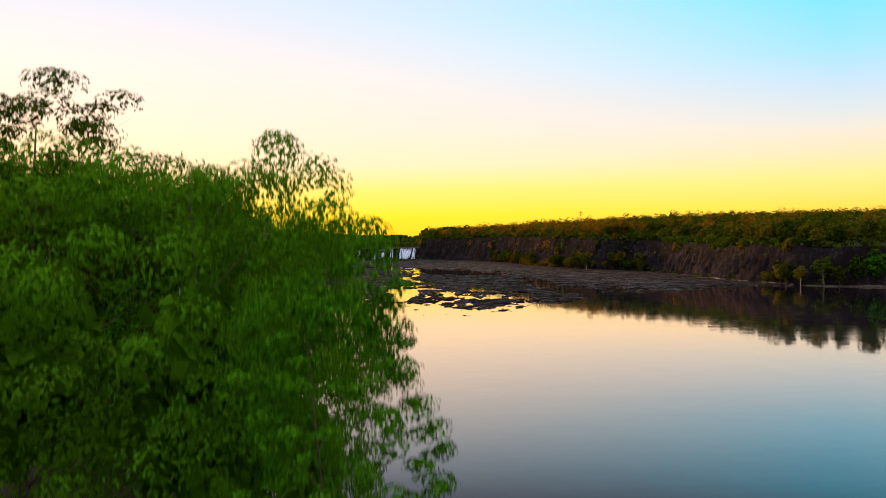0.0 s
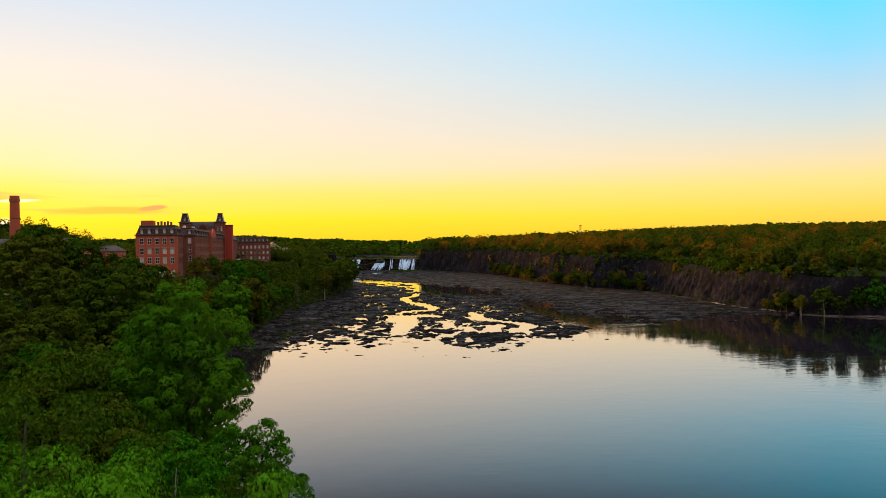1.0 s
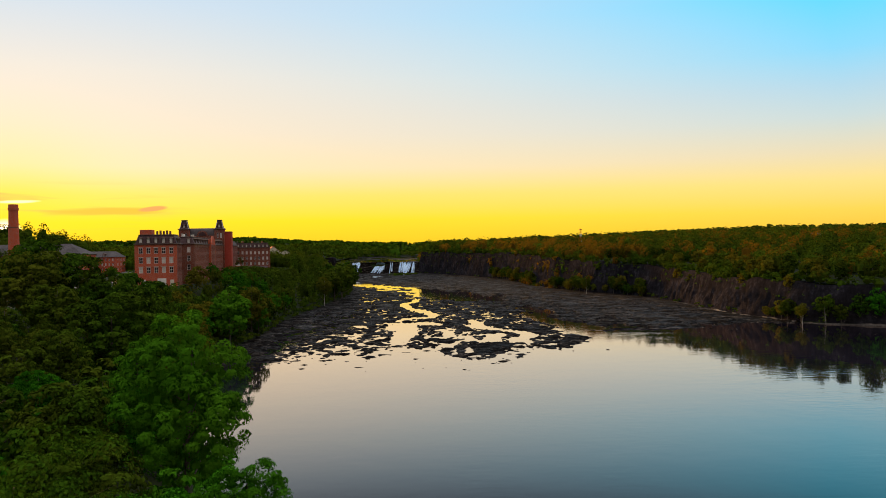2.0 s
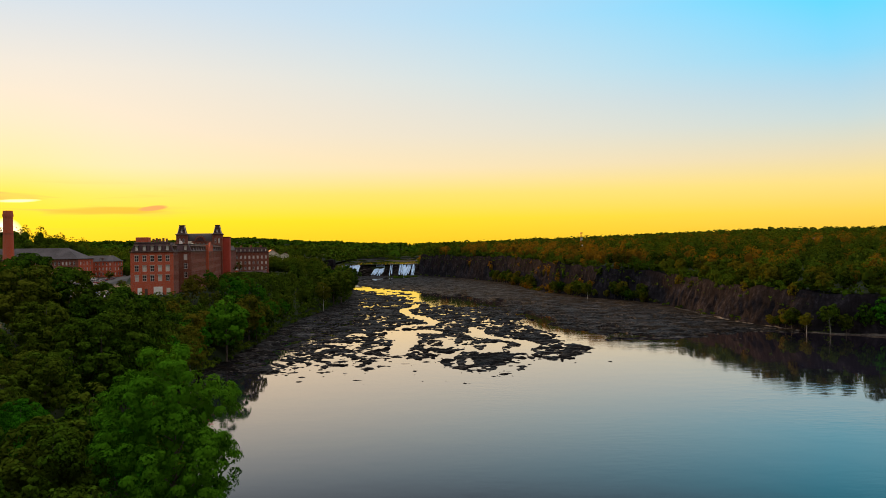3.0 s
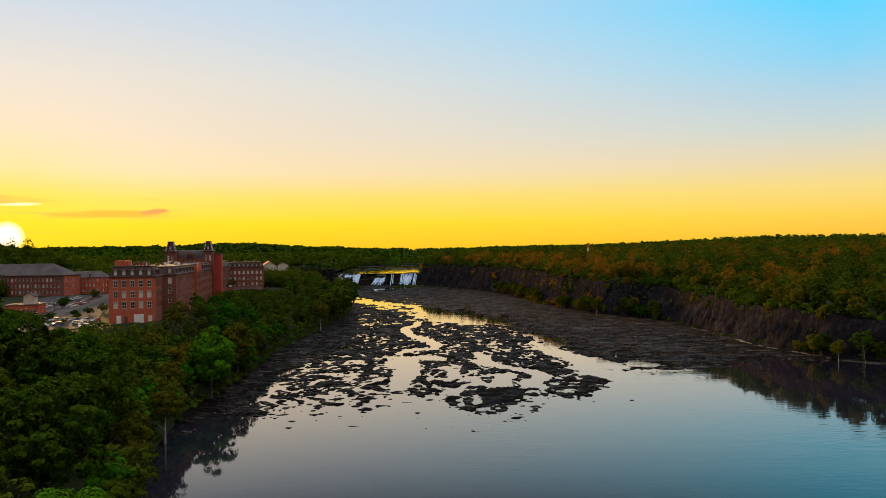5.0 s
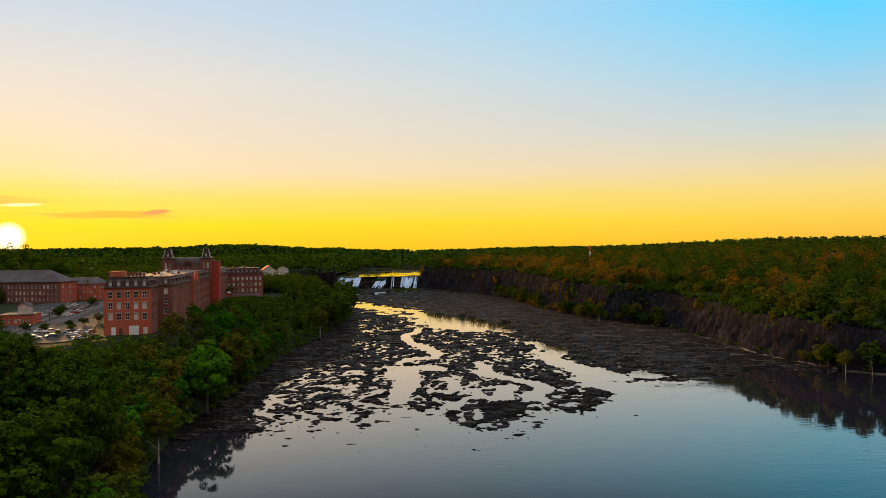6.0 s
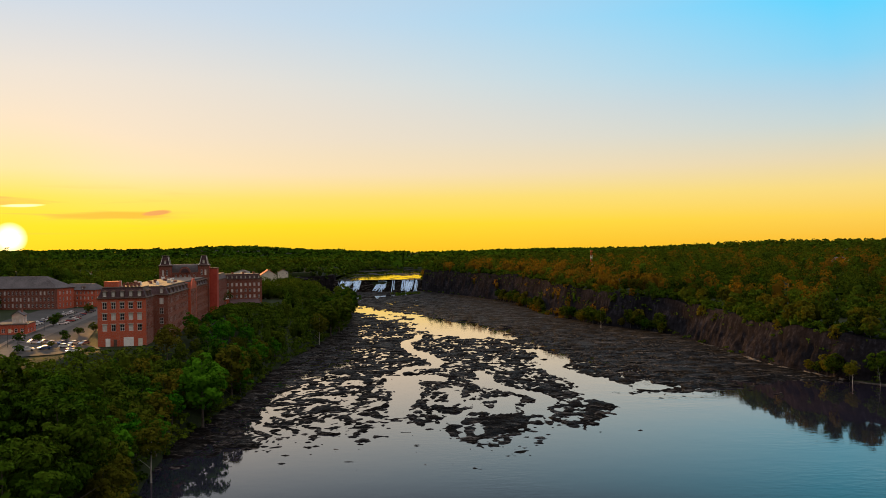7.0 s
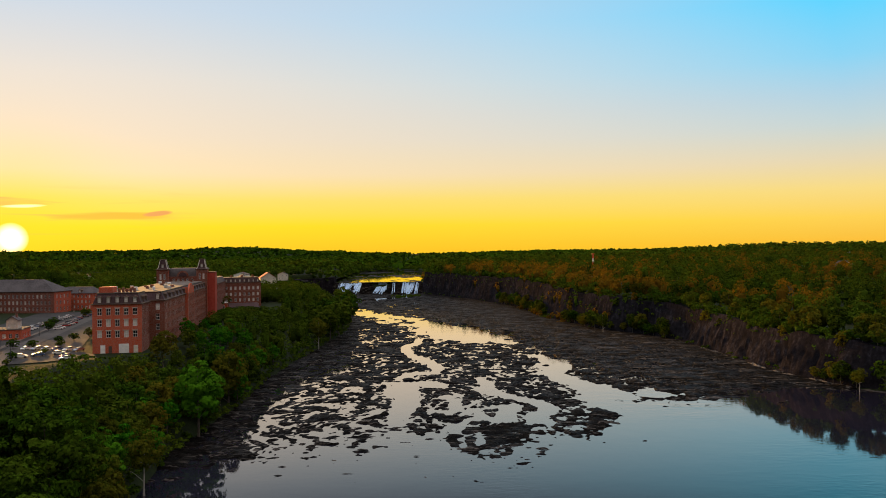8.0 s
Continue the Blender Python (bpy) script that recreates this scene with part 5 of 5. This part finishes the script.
def build_far_mill():
    """The mill block that turns its long side to the water."""
    ob = thing_at("brick_mill", "brown brick mill block with a slate mansard roof", "mill building", -161, 577, math.atan2(12, 29))
    eave, g = 41.5, 21.0
    rows = [(25.6, 2.2), (29.6, 2.2), (33.6, 2.2), (37.8, 2.2)]
    cols = [1.8 + 3.05 * k for k in range(10)]
    w, m, length = facade(ob, (0, 0), (31.4, 0), g, eave, cols, rows, 1.35, BRICK_DARK, blind=0.55)
    for s in cols[::1]:
        dormer(ob, m @ Matrix.Translation((0, 0.2, 0)), s, eave + 0.4, 1.3, 1.8)
    facade(ob, (31.4, 0.45), (31.4, 20), g, eave, [3, 8, 13], rows, 1.3, BRICK_DARK)
    facade(ob, (31.4 - 0.45, 20), (0, 20), g, eave, [], [], 1.3, BRICK_DARK)
    mansard(ob, 0, 31.4, 0, 20, eave, 45.0)
    for k in range(4):
        bm = bmesh.new()
        box(bm, 4 + 7.3 * k, 5.4 + 7.3 * k, 6, 7.2, 45.2, 46.6, 0.05)
        part("chimney", bm, BRICK_DARK, ob)
    annex = thing_at("brick_annex", "small flat-roofed brick annex with a white parapet", "building", -158, 561, math.atan2(12, 29))
    facade(annex, (0, 0), (10, 0), 21, 28.6, [1.8, 4.8, 7.8], [(26.2, 1.8)], 1.2, BRICK, blind=0.6)
    facade(annex, (10, 0.45), (10, 9), 21, 28.6, [2.5, 6], [(26.2, 1.8)], 1.2, BRICK)
    facade(annex, (0, 9), (0, 0.45), 21, 28.6, [], [], 1.2, BRICK)
    bm = bmesh.new()
    box(bm, -0.3, 10.3, -0.3, 9.3, 28.604, 29.2, 0.06)
    part("parapet", bm, WHITE, annex, "white parapet and flat roof")
    shed = thing_at("low_workshop", "low workshop with a dark slate lean-to roof and white doors", "building", -147, 566, math.atan2(12, 29))
    facade(shed, (0, 0), (19, 0), 20.6, 24.2, [2 + 2.5 * k for k in range(7)], [(22.6, 1.7)], 1.5, BRICK, blind=0.8)
    facade(shed, (19, 0.45), (19, 9.5), 20.6, 24.2, [], [], 1.5, BRICK)
    facade(shed, (0, 9.5), (0, 0.45), 20.6, 24.2, [], [], 1.5, BRICK)
    bm = bmesh.new()
    vs = [bm.verts.new(p) for p in ((-0.4, -0.7, 24.1), (19.4, -0.7, 24.1), (19.4, 10, 27.6), (-0.4, 10, 27.6), (-0.4, -0.7, 24.4), (19.4, -0.7, 24.4), (19.4, 10, 27.9), (-0.4, 10, 27.9))]
    for f in ((3, 2, 1, 0), (4, 5, 6, 7), (0, 1, 5, 4), (1, 2, 6, 5), (2, 3, 7, 6), (3, 0, 4, 7)):
        bm.faces.new([vs[i] for i in f])
    part("roof", bm, SLATE, shed)


def gable_house(name, label, x, y, z, turn, w, d, h, rise, wall_mat, roof_mat, cols=2, rows=1, blind=0.4):
    """A house with a pitched roof; the gable looks along local -y."""
    ob = thing_at(name, label, "house", x, y, turn)
    rr = [(z + 1.6 + 2.9 * k, 1.5) for k in range(rows)]
    cc = [w * (k + 0.5) / cols for k in range(cols)]
    facade(ob, (0, 0), (w, 0), z - 1.5, z + h, cc, rr, 1.0, wall_mat, 0.3, blind)
    facade(ob, (w, 0.3), (w, d), z - 1.5, z + h, [d * 0.3, d * 0.7], rr, 1.0, wall_mat, 0.3, blind)
    facade(ob, (w - 0.3, d), (0.3, d), z - 1.5, z + h, [], [], 1.0, wall_mat, 0.3)
    facade(ob, (0, d), (0, 0.3), z - 1.5, z + h, [d * 0.3, d * 0.7], rr, 1.0, wall_mat, 0.3, blind)
    for y0, y1 in ((0.0, 0.3), (d - 0.3, d)):
        bm = bmesh.new()
        v = [bm.verts.new(p) for p in ((0, y0, z + h), (w, y0, z + h), (w / 2, y0, z + h + rise), (0, y1, z + h), (w, y1, z + h), (w / 2, y1, z + h + rise))]
        for f in ((0, 1, 2), (5, 4, 3), (0, 3, 4, 1), (1, 4, 5, 2), (2, 5, 3, 0)):
            bm.faces.new([v[i] for i in f])
        part("gable", bm, wall_mat, ob)
    for s in (-1, 1):
        bm = bmesh.new()
        ex = w / 2 + s * (w / 2 + 0.5)
        ez = z + h - 0.5 * rise / (w / 2)
        pts = [(ex, -0.5, ez), (ex, d + 0.5, ez), (w / 2, d + 0.5, z + h + rise), (w / 2, -0.5, z + h + rise)]
        lo = [bm.verts.new(p) for p in pts]
        hi = [bm.verts.new((p[0], p[1], p[2] + 0.25)) for p in pts]
        bm.faces.new(lo)
        bm.faces.new(hi[::-1])
        for k in range(4):
            bm.faces.new((lo[k], hi[k], hi[(k + 1) % 4], lo[(k + 1) % 4]))
        bmesh.ops.recalc_face_normals(bm, faces=bm.faces)
        part("roof", bm, roof_mat, ob)
    bm = bmesh.new()
    box(bm, w * 0.62, w * 0.62 + 0.8, d * 0.5, d * 0.5 + 0.8, z + h + rise * 0.5, z + h + rise + 1.0, 0.04)
    part("chimney", bm, BRICK_DARK, ob)
    return ob


def build_street_mill():
    ob = thing_at("brick_mill", "long low brick mill with a hipped grey roof across the yard", "mill building", -345, 548, math.atan2(-9, 93))
    g, eave = 23.0, 38.4
    rows = [(27.6, 2.3), (31.6, 2.3), (35.6, 2.3)]
    cols = [2.0 + 2.75 * k for k in range(33)]
    facade(ob, (0, 0), (93, 0), g, eave, cols[12:], rows, 1.3, BRICK_DARK, blind=0.3)
    facade(ob, (93, 0.45), (93, 19), g, eave, [3, 7, 11, 15], rows, 1.3, BRICK)
    bm = bmesh.new()
    box(bm, -0.5, 93.5, -0.5, 19.5, eave + 0.002, eave + 0.4, 0.06)
    part("cornice", bm, TRIM, ob)
    bm = bmesh.new()
    shell(bm, rect(-0.6, 93.6, -0.6, 19.6), eave + 0.404, [(10, 8.6), (80, 8.6), (80, 10.4), (10, 10.4)], 46.4)
    part("hip_roof", bm, GREY_ROOF, ob, "grey hipped roof")
    ob = thing_at("brick_row", "brick row of three storeys with small dormers", "building", -264, 566, math.atan2(-4, 25))
    cols = [1.6 + 2.8 * k for k in range(9)]
    w, m, length = facade(ob, (0, 0), (26, 0), g, 36.4, cols, [(27.4, 2.0), (31.0, 2.0), (34.4, 1.9)], 1.15, BRICK, blind=0.3)
    facade(ob, (26, 0.45), (26, 13), g, 36.4, [3, 7, 11], [(27.4, 2.0), (31.0, 2.0), (34.4, 1.9)], 1.15, BRICK)
    bm = bmesh.new()
    shell(bm, rect(-0.5, 26.5, -0.5, 13.5), 36.404, [(4, 5.5), (22, 5.5), (22, 7.5), (4, 7.5)], 40.6)
    part("hip_roof", bm, GREY_ROOF, ob, "grey hipped roof")
    for s in (9, 17):
        dormer(ob, m, s, 36.8, 1.6, 1.8, 3.0)
    # tall round-shouldered stack
    ob = thing_at("brick_chimney", "tall tapering brick factory chimney", "chimney", -198.6, 357.2)
    bm = bmesh.new()
    n = 24
    levels = [(24.5, 2.7), (30, 2.62), (45, 2.3), (60, 2.0), (60.01, 2.25), (61.2, 2.3), (61.21, 2.1), (62.8, 2.05), (62.8, 1.4), (58, 1.4)]
    rings = [[bm.verts.new((r * math.cos(2 * math.pi * k / n), r * math.sin(2 * math.pi * k / n), z)) for k in range(n)] for z, r in levels]
    for a, b in zip(rings, rings[1:]):
        for k in range(n):
            bm.faces.new((a[k], a[(k + 1) % n], b[(k + 1) % n], b[k]))
    bm.faces.new(rings[-1])
    part("shaft", bm, BRICK, ob)
    for z in (40.0, 52.0):
        bm = bmesh.new()
        r = 2.62 - (z - 30) * 0.0205
        tube(bm, [(0, 0, z), (0, 0, z + 0.35)], [r, r], 24)
        part("iron_band", bm, TRIM, ob)
    gable_house("yard_office", "small cream-walled office at the car park", -193, 381, 29.5, 0.25, 4.5, 6, 4.0, 1.6, CREAM, GREY_ROOF, 2, 1)
    low = thing_at("brick_shop", "low brick shop with a flat roof", "building", -199, 376, 0.25)
    facade(low, (0, 0), (14, 0), 24.3, 29.4, [2 + 2.5 * k for k in range(5)], [(26.9, 1.8)], 1.3, BRICK)
    facade(low, (14, 0.45), (14, 14), 24.3, 29.4, [2 + 2.5 * k for k in range(5)], [(26.9, 1.8)], 1.3, BRICK)
    bm = bmesh.new()
    box(bm, -0.2, 14.2, -0.2, 14.2, 29.404, 29.85, 0.05)
    part("flat_roof", bm, FLAT_ROOF, low)


build_mill()
build_far_mill()
build_street_mill()
HOUSES = [
    # x, y, ground, turn, width, depth, wall height, rise, walls, roof
    (-187, 815, 29.0, 0.30, 15.5, 26, 8.6, 5.2, CREAM, RED_WALL),
    (-150, 700, 24.0, -0.3, 10, 12, 4.5, 3.0, WHITE, GREY_ROOF),
    (-143, 735, 25.0, 0.5, 9, 12, 4.5, 3.2, CREAM, BRICK),
    (-330, 900, 29.0, 0.2, 12, 16, 6, 3.5, WHITE, GREY_ROOF),
    (-385, 860, 31.0, 0.5, 12, 14, 7, 3.5, CREAM, GREY_ROOF),
    (-292, 940, 29.0, -0.4, 14, 18, 7, 4.0, CREAM, GREY_ROOF),
    (-262, 990, 29.0, 0.1, 16, 22, 8, 2.5, WHITE, FLAT_ROOF),
    (-240, 930, 29.0, 0.4, 11, 13, 6, 3.0, WHITE, GREY_ROOF),
    (-420, 780, 36.0, 0.1, 12, 14, 6, 3.5, WHITE, GREY_ROOF),
    (-215, 1020, 29.5, 0.2, 13, 16, 6, 3.0, CREAM, GREY_ROOF),
    (249, 1560, 38.0, 0.4, 22, 18, 6, 6.0, CREAM, GREY_ROOF),
    (352, 820, 33.0, -0.3, 14, 16, 7, 4.5, WHITE, GREY_ROOF),
    (388, 812, 34.0, 0.2, 13, 15, 7, 4.5, CREAM, GREY_ROOF),
    (640, 1290, 62.0, 0.1, 30, 14, 7, 3.5, WHITE, FLAT_ROOF),
    (452, 760, 40.0, -0.4, 10, 11, 8, 4.0, WHITE, SLATE),
    (476, 1250, 58.0, 0.2, 16, 12, 6, 3.0, WHITE, GREY_ROOF),
]
for k, (x, y, z, turn, w, d, h, rise, wm, rm) in enumerate(HOUSES):
    z = ground_z(x, y) if x > 0 else max(z, ground_z(x, y))
    label = "tall cream-walled gabled building with a red roof" if k == 0 else "small pale house among the trees"
    tagged(gable_house("house", label, x, y, z, turn, w, d, h, rise, wm, rm, 3, 2 if h > 5 else 1), group="" if k == 0 else "houses among the trees")


# ---- yard, streets and cars ----
def ribbon(name, pts, width, z, mat, label):
    """A street that follows pts."""
    verts, faces = [], []
    for i, p in enumerate(pts):
        a = Vector(pts[min(i + 1, len(pts) - 1)]) - Vector(pts[max(i - 1, 0)])
        a.normalize()
        n = Vector((-a.y, a.x)) * width / 2
        for q in (Vector(p) + n, Vector(p) - n):
            verts.append((q.x, q.y, z))
    for i in range(len(pts) - 1):
        faces.append((2 * i, 2 * i + 1, 2 * i + 3, 2 * i + 2))
    tagged(new(name, mesh_from(name, verts, faces, mat)), label, "street", kind="structure")


def build_yard():
    z = YARD + 0.06
    verts = [(x, y, z) for x, y in CAR_PARK]
    tagged(new("car_park", mesh_from("car_park", verts, [tuple(range(len(verts)))], ASPHALT)), "worn asphalt car park beside the mill", "car park", kind="structure")
    ribbon("road", [(-146, 285), (-154, 305), (-170, 350), (-192, 430), (-216, 520), (-240, 600)], 8.0, z + 0.04, plain("paler_asphalt", (0.05, 0.046, 0.043), (0.09, 0.083, 0.077), 0.7, 0.9), "street running along the mill")
    ribbon("pavement", [(-153, 288), (-161, 306), (-178, 352), (-200, 431), (-224, 521)], 2.0, z + 0.14, FLAT_ROOF, "pale concrete pavement")
    ribbon("yard", [(-154, 556), (-140, 560), (-124, 572), (-108, 590)], 13.0, 21.3, ASPHALT, "asphalt yard in front of the mill block")


TYRE = plain("tyre_rubber", (0.015, 0.015, 0.015), (0.03, 0.03, 0.03), 2.0, 0.8)


def car_kind(paint, label):
    ob = new("car")
    tagged(ob, label, "car")
    bm = bmesh.new()
    # side outline drawn across the length, then given its width
    outline = [(-2.2, 0.35), (-2.25, 0.75), (-1.9, 0.95), (-1.2, 1.0), (1.3, 1.0), (2.1, 0.85), (2.25, 0.6), (2.2, 0.35)]
    left = [bm.verts.new((x, -0.88, z)) for x, z in outline]
    right = [bm.verts.new((x, 0.88, z)) for x, z in outline]
    bm.faces.new(left)
    bm.faces.new(right[::-1])
    for k in range(len(outline)):
        j = (k + 1) % len(outline)
        bm.faces.new((left[k], right[k], right[j], left[j]))
    bmesh.ops.recalc_face_normals(bm, faces=bm.faces)
    body = part("body", bm, paint, ob)
    bm = bmesh.new()
    shell(bm, rect(-1.85, 1.1, -0.8, 0.8), 1.002, rect(-1.3, 0.35, -0.62, 0.62), 1.42)
    part("cabin_glass", bm, GLASS, ob)
    bm = bmesh.new()
    box(bm, -1.32, 0.37, -0.64, 0.64, 1.424, 1.48, 0.02)
    part("roof", bm, paint, ob)
    for x in (-1.35, 1.4):
        for y in (-0.8, 0.8):
            bm = bmesh.new()
            bmesh.ops.create_cone(bm, cap_ends=True, segments=12, radius1=0.34, radius2=0.34, depth=0.24, matrix=Matrix.Translation((x, y, 0.34)) @ Matrix.Rotation(math.pi / 2, 4, "X"))
            part("wheel", bm, TYRE, ob)
    return ob


def build_cars():
    def paint(name, c, metal=0.2):
        return plain(name, tuple(v * 0.9 for v in c), c, 0.5, 0.25, metal, spec=0.6)

    kinds = [car_kind(paint("white_car_paint", (0.72, 0.72, 0.70)), "clean white saloon car parked in the yard"), car_kind(paint("silver_car_paint", (0.42, 0.43, 0.45), 0.6), "silver hatchback parked in the yard"),
             car_kind(paint("dark_car_paint", (0.03, 0.032, 0.04)), "black saloon car parked in the yard"), car_kind(paint("red_car_paint", (0.30, 0.03, 0.03)), "dark red car parked in the yard"),
             car_kind(paint("blue_car_paint", (0.05, 0.09, 0.2)), "dark blue car parked in the yard")]
    fresh = set(range(len(kinds)))
    r = random.Random(9)
    spots = []
    turn = math.atan2(0.965, -0.26)
    for x0, y0, x1, y1, n in ((-197, 388, -206, 428, 10), (-203, 404, -214, 452, 10), (-214, 458, -226, 506, 10), (-205, 462, -219, 516, 10), (-192, 424, -200, 456, 7)):
        for k in range(n):
            if r.random() < 0.85:
                f = k / (n - 1)
                spots.append((x0 + (x1 - x0) * f, y0 + (y1 - y0) * f, turn - math.pi / 2 + 0.3, YARD + 0.06))
    for k in range(6):
        spots.append((-163 + 4.6 * k, 342 - 1.2 * k, 1.25, YARD + 0.06))
    for x, y, t in ((-148, 322, 0.5), (-143, 327, 0.4), (-136, 318, 0.9), (-133, 312, 0.9), (-152, 318, 0.4)):
        spots.append((x, y, t, YARD + 0.06))
    for k in range(5):
        spots.append((-146 + 4.4 * k, 563 + 2.6 * k, 0.9, 21.3))
    for x, y, t, z in spots:
        k = r.choice([0, 0, 0, 1, 1, 2, 3, 4])
        m = pose(x, y, z, 0, 0, math.degrees(t) + r.uniform(-3, 3) + (180 if r.random() < 0.4 else 0))
        if k in fresh:
            fresh.discard(k)
            kinds[k].matrix_basis = m
            ob = kinds[k]
        else:
            ob = copy_thing(kinds[k], m)
        tagged(ob, group="parked cars")


def build_lamps():
    iron = plain("lamp_iron", (0.03, 0.03, 0.03), (0.06, 0.06, 0.06), 1.0, 0.5, 0.6)
    first = thing_at("street_lamp", "dark iron street lamp with a pale lantern head", "street lamp", -166, 330, 0.4, YARD)
    bm = bmesh.new()
    tube(bm, [(0, 0, -0.3), (0, 0, 1.0), (0, 0, 5.6)], [0.16, 0.09, 0.06], 8)
    part("post", bm, iron, first)
    bm = bmesh.new()
    tube(bm, [(0, 0, 5.5), (0.35, 0, 6.0), (1.3, 0, 6.2)], [0.05, 0.045, 0.04], 6)
    part("arm", bm, iron, first)
    bm = bmesh.new()
    shell(bm, rect(1.05, 1.75, -0.16, 0.16), 6.0, rect(1.2, 1.65, -0.1, 0.1), 6.3)
    part("lantern", bm, COPPER, first)
    tagged(first, group="street lamps")
    for x, y in ((-177, 362), (-186, 395), (-196, 430), (-206, 466), (-217, 505), (-150, 308), (-132, 332)):
        tagged(copy_thing(first, pose(x, y, YARD, 0, 0, 23)), group="street lamps")


def build_mast():
    ob = thing_at("radio_mast", "slim red and white lattice radio mast above the trees", "mast", 157, 892)
    z0 = ground_z(157, 892)
    red = plain("mast_red", (0.5, 0.05, 0.03), (0.62, 0.08, 0.05), 1.0, 0.5)
    n = 6
    for k in range(n):
        z, h = z0 + k * 4.0, 4.0
        bm = bmesh.new()
        r = 1.1 - 0.08 * k
        for sx, sy in ((-1, -1), (1, -1), (1, 1), (-1, 1)):
            tube(bm, [(sx * r, sy * r, z), (sx * (r - 0.08), sy * (r - 0.08), z + h)], [0.14, 0.14], 5)
        for sx, sy, tx, ty in ((-1, -1, 1, -1), (1, -1, 1, 1), (1, 1, -1, 1), (-1, 1, -1, -1)):
            tube(bm, [(sx * r, sy * r, z), (tx * r, ty * r, z + h)], [0.09, 0.09], 4)
            tube(bm, [(sx * r, sy * r, z), (tx * r, ty * r, z)], [0.09, 0.09], 4)
        part("lattice_section", bm, red if k % 2 else WHITE, ob)
    bm = bmesh.new()
    box(bm, -1.2, 1.2, -1.2, 1.2, z0 + n * 4, z0 + n * 4 + 1.2, 0.1)
    part("antenna_head", bm, red, ob)


build_yard()
build_cars()
build_lamps()
build_mast()
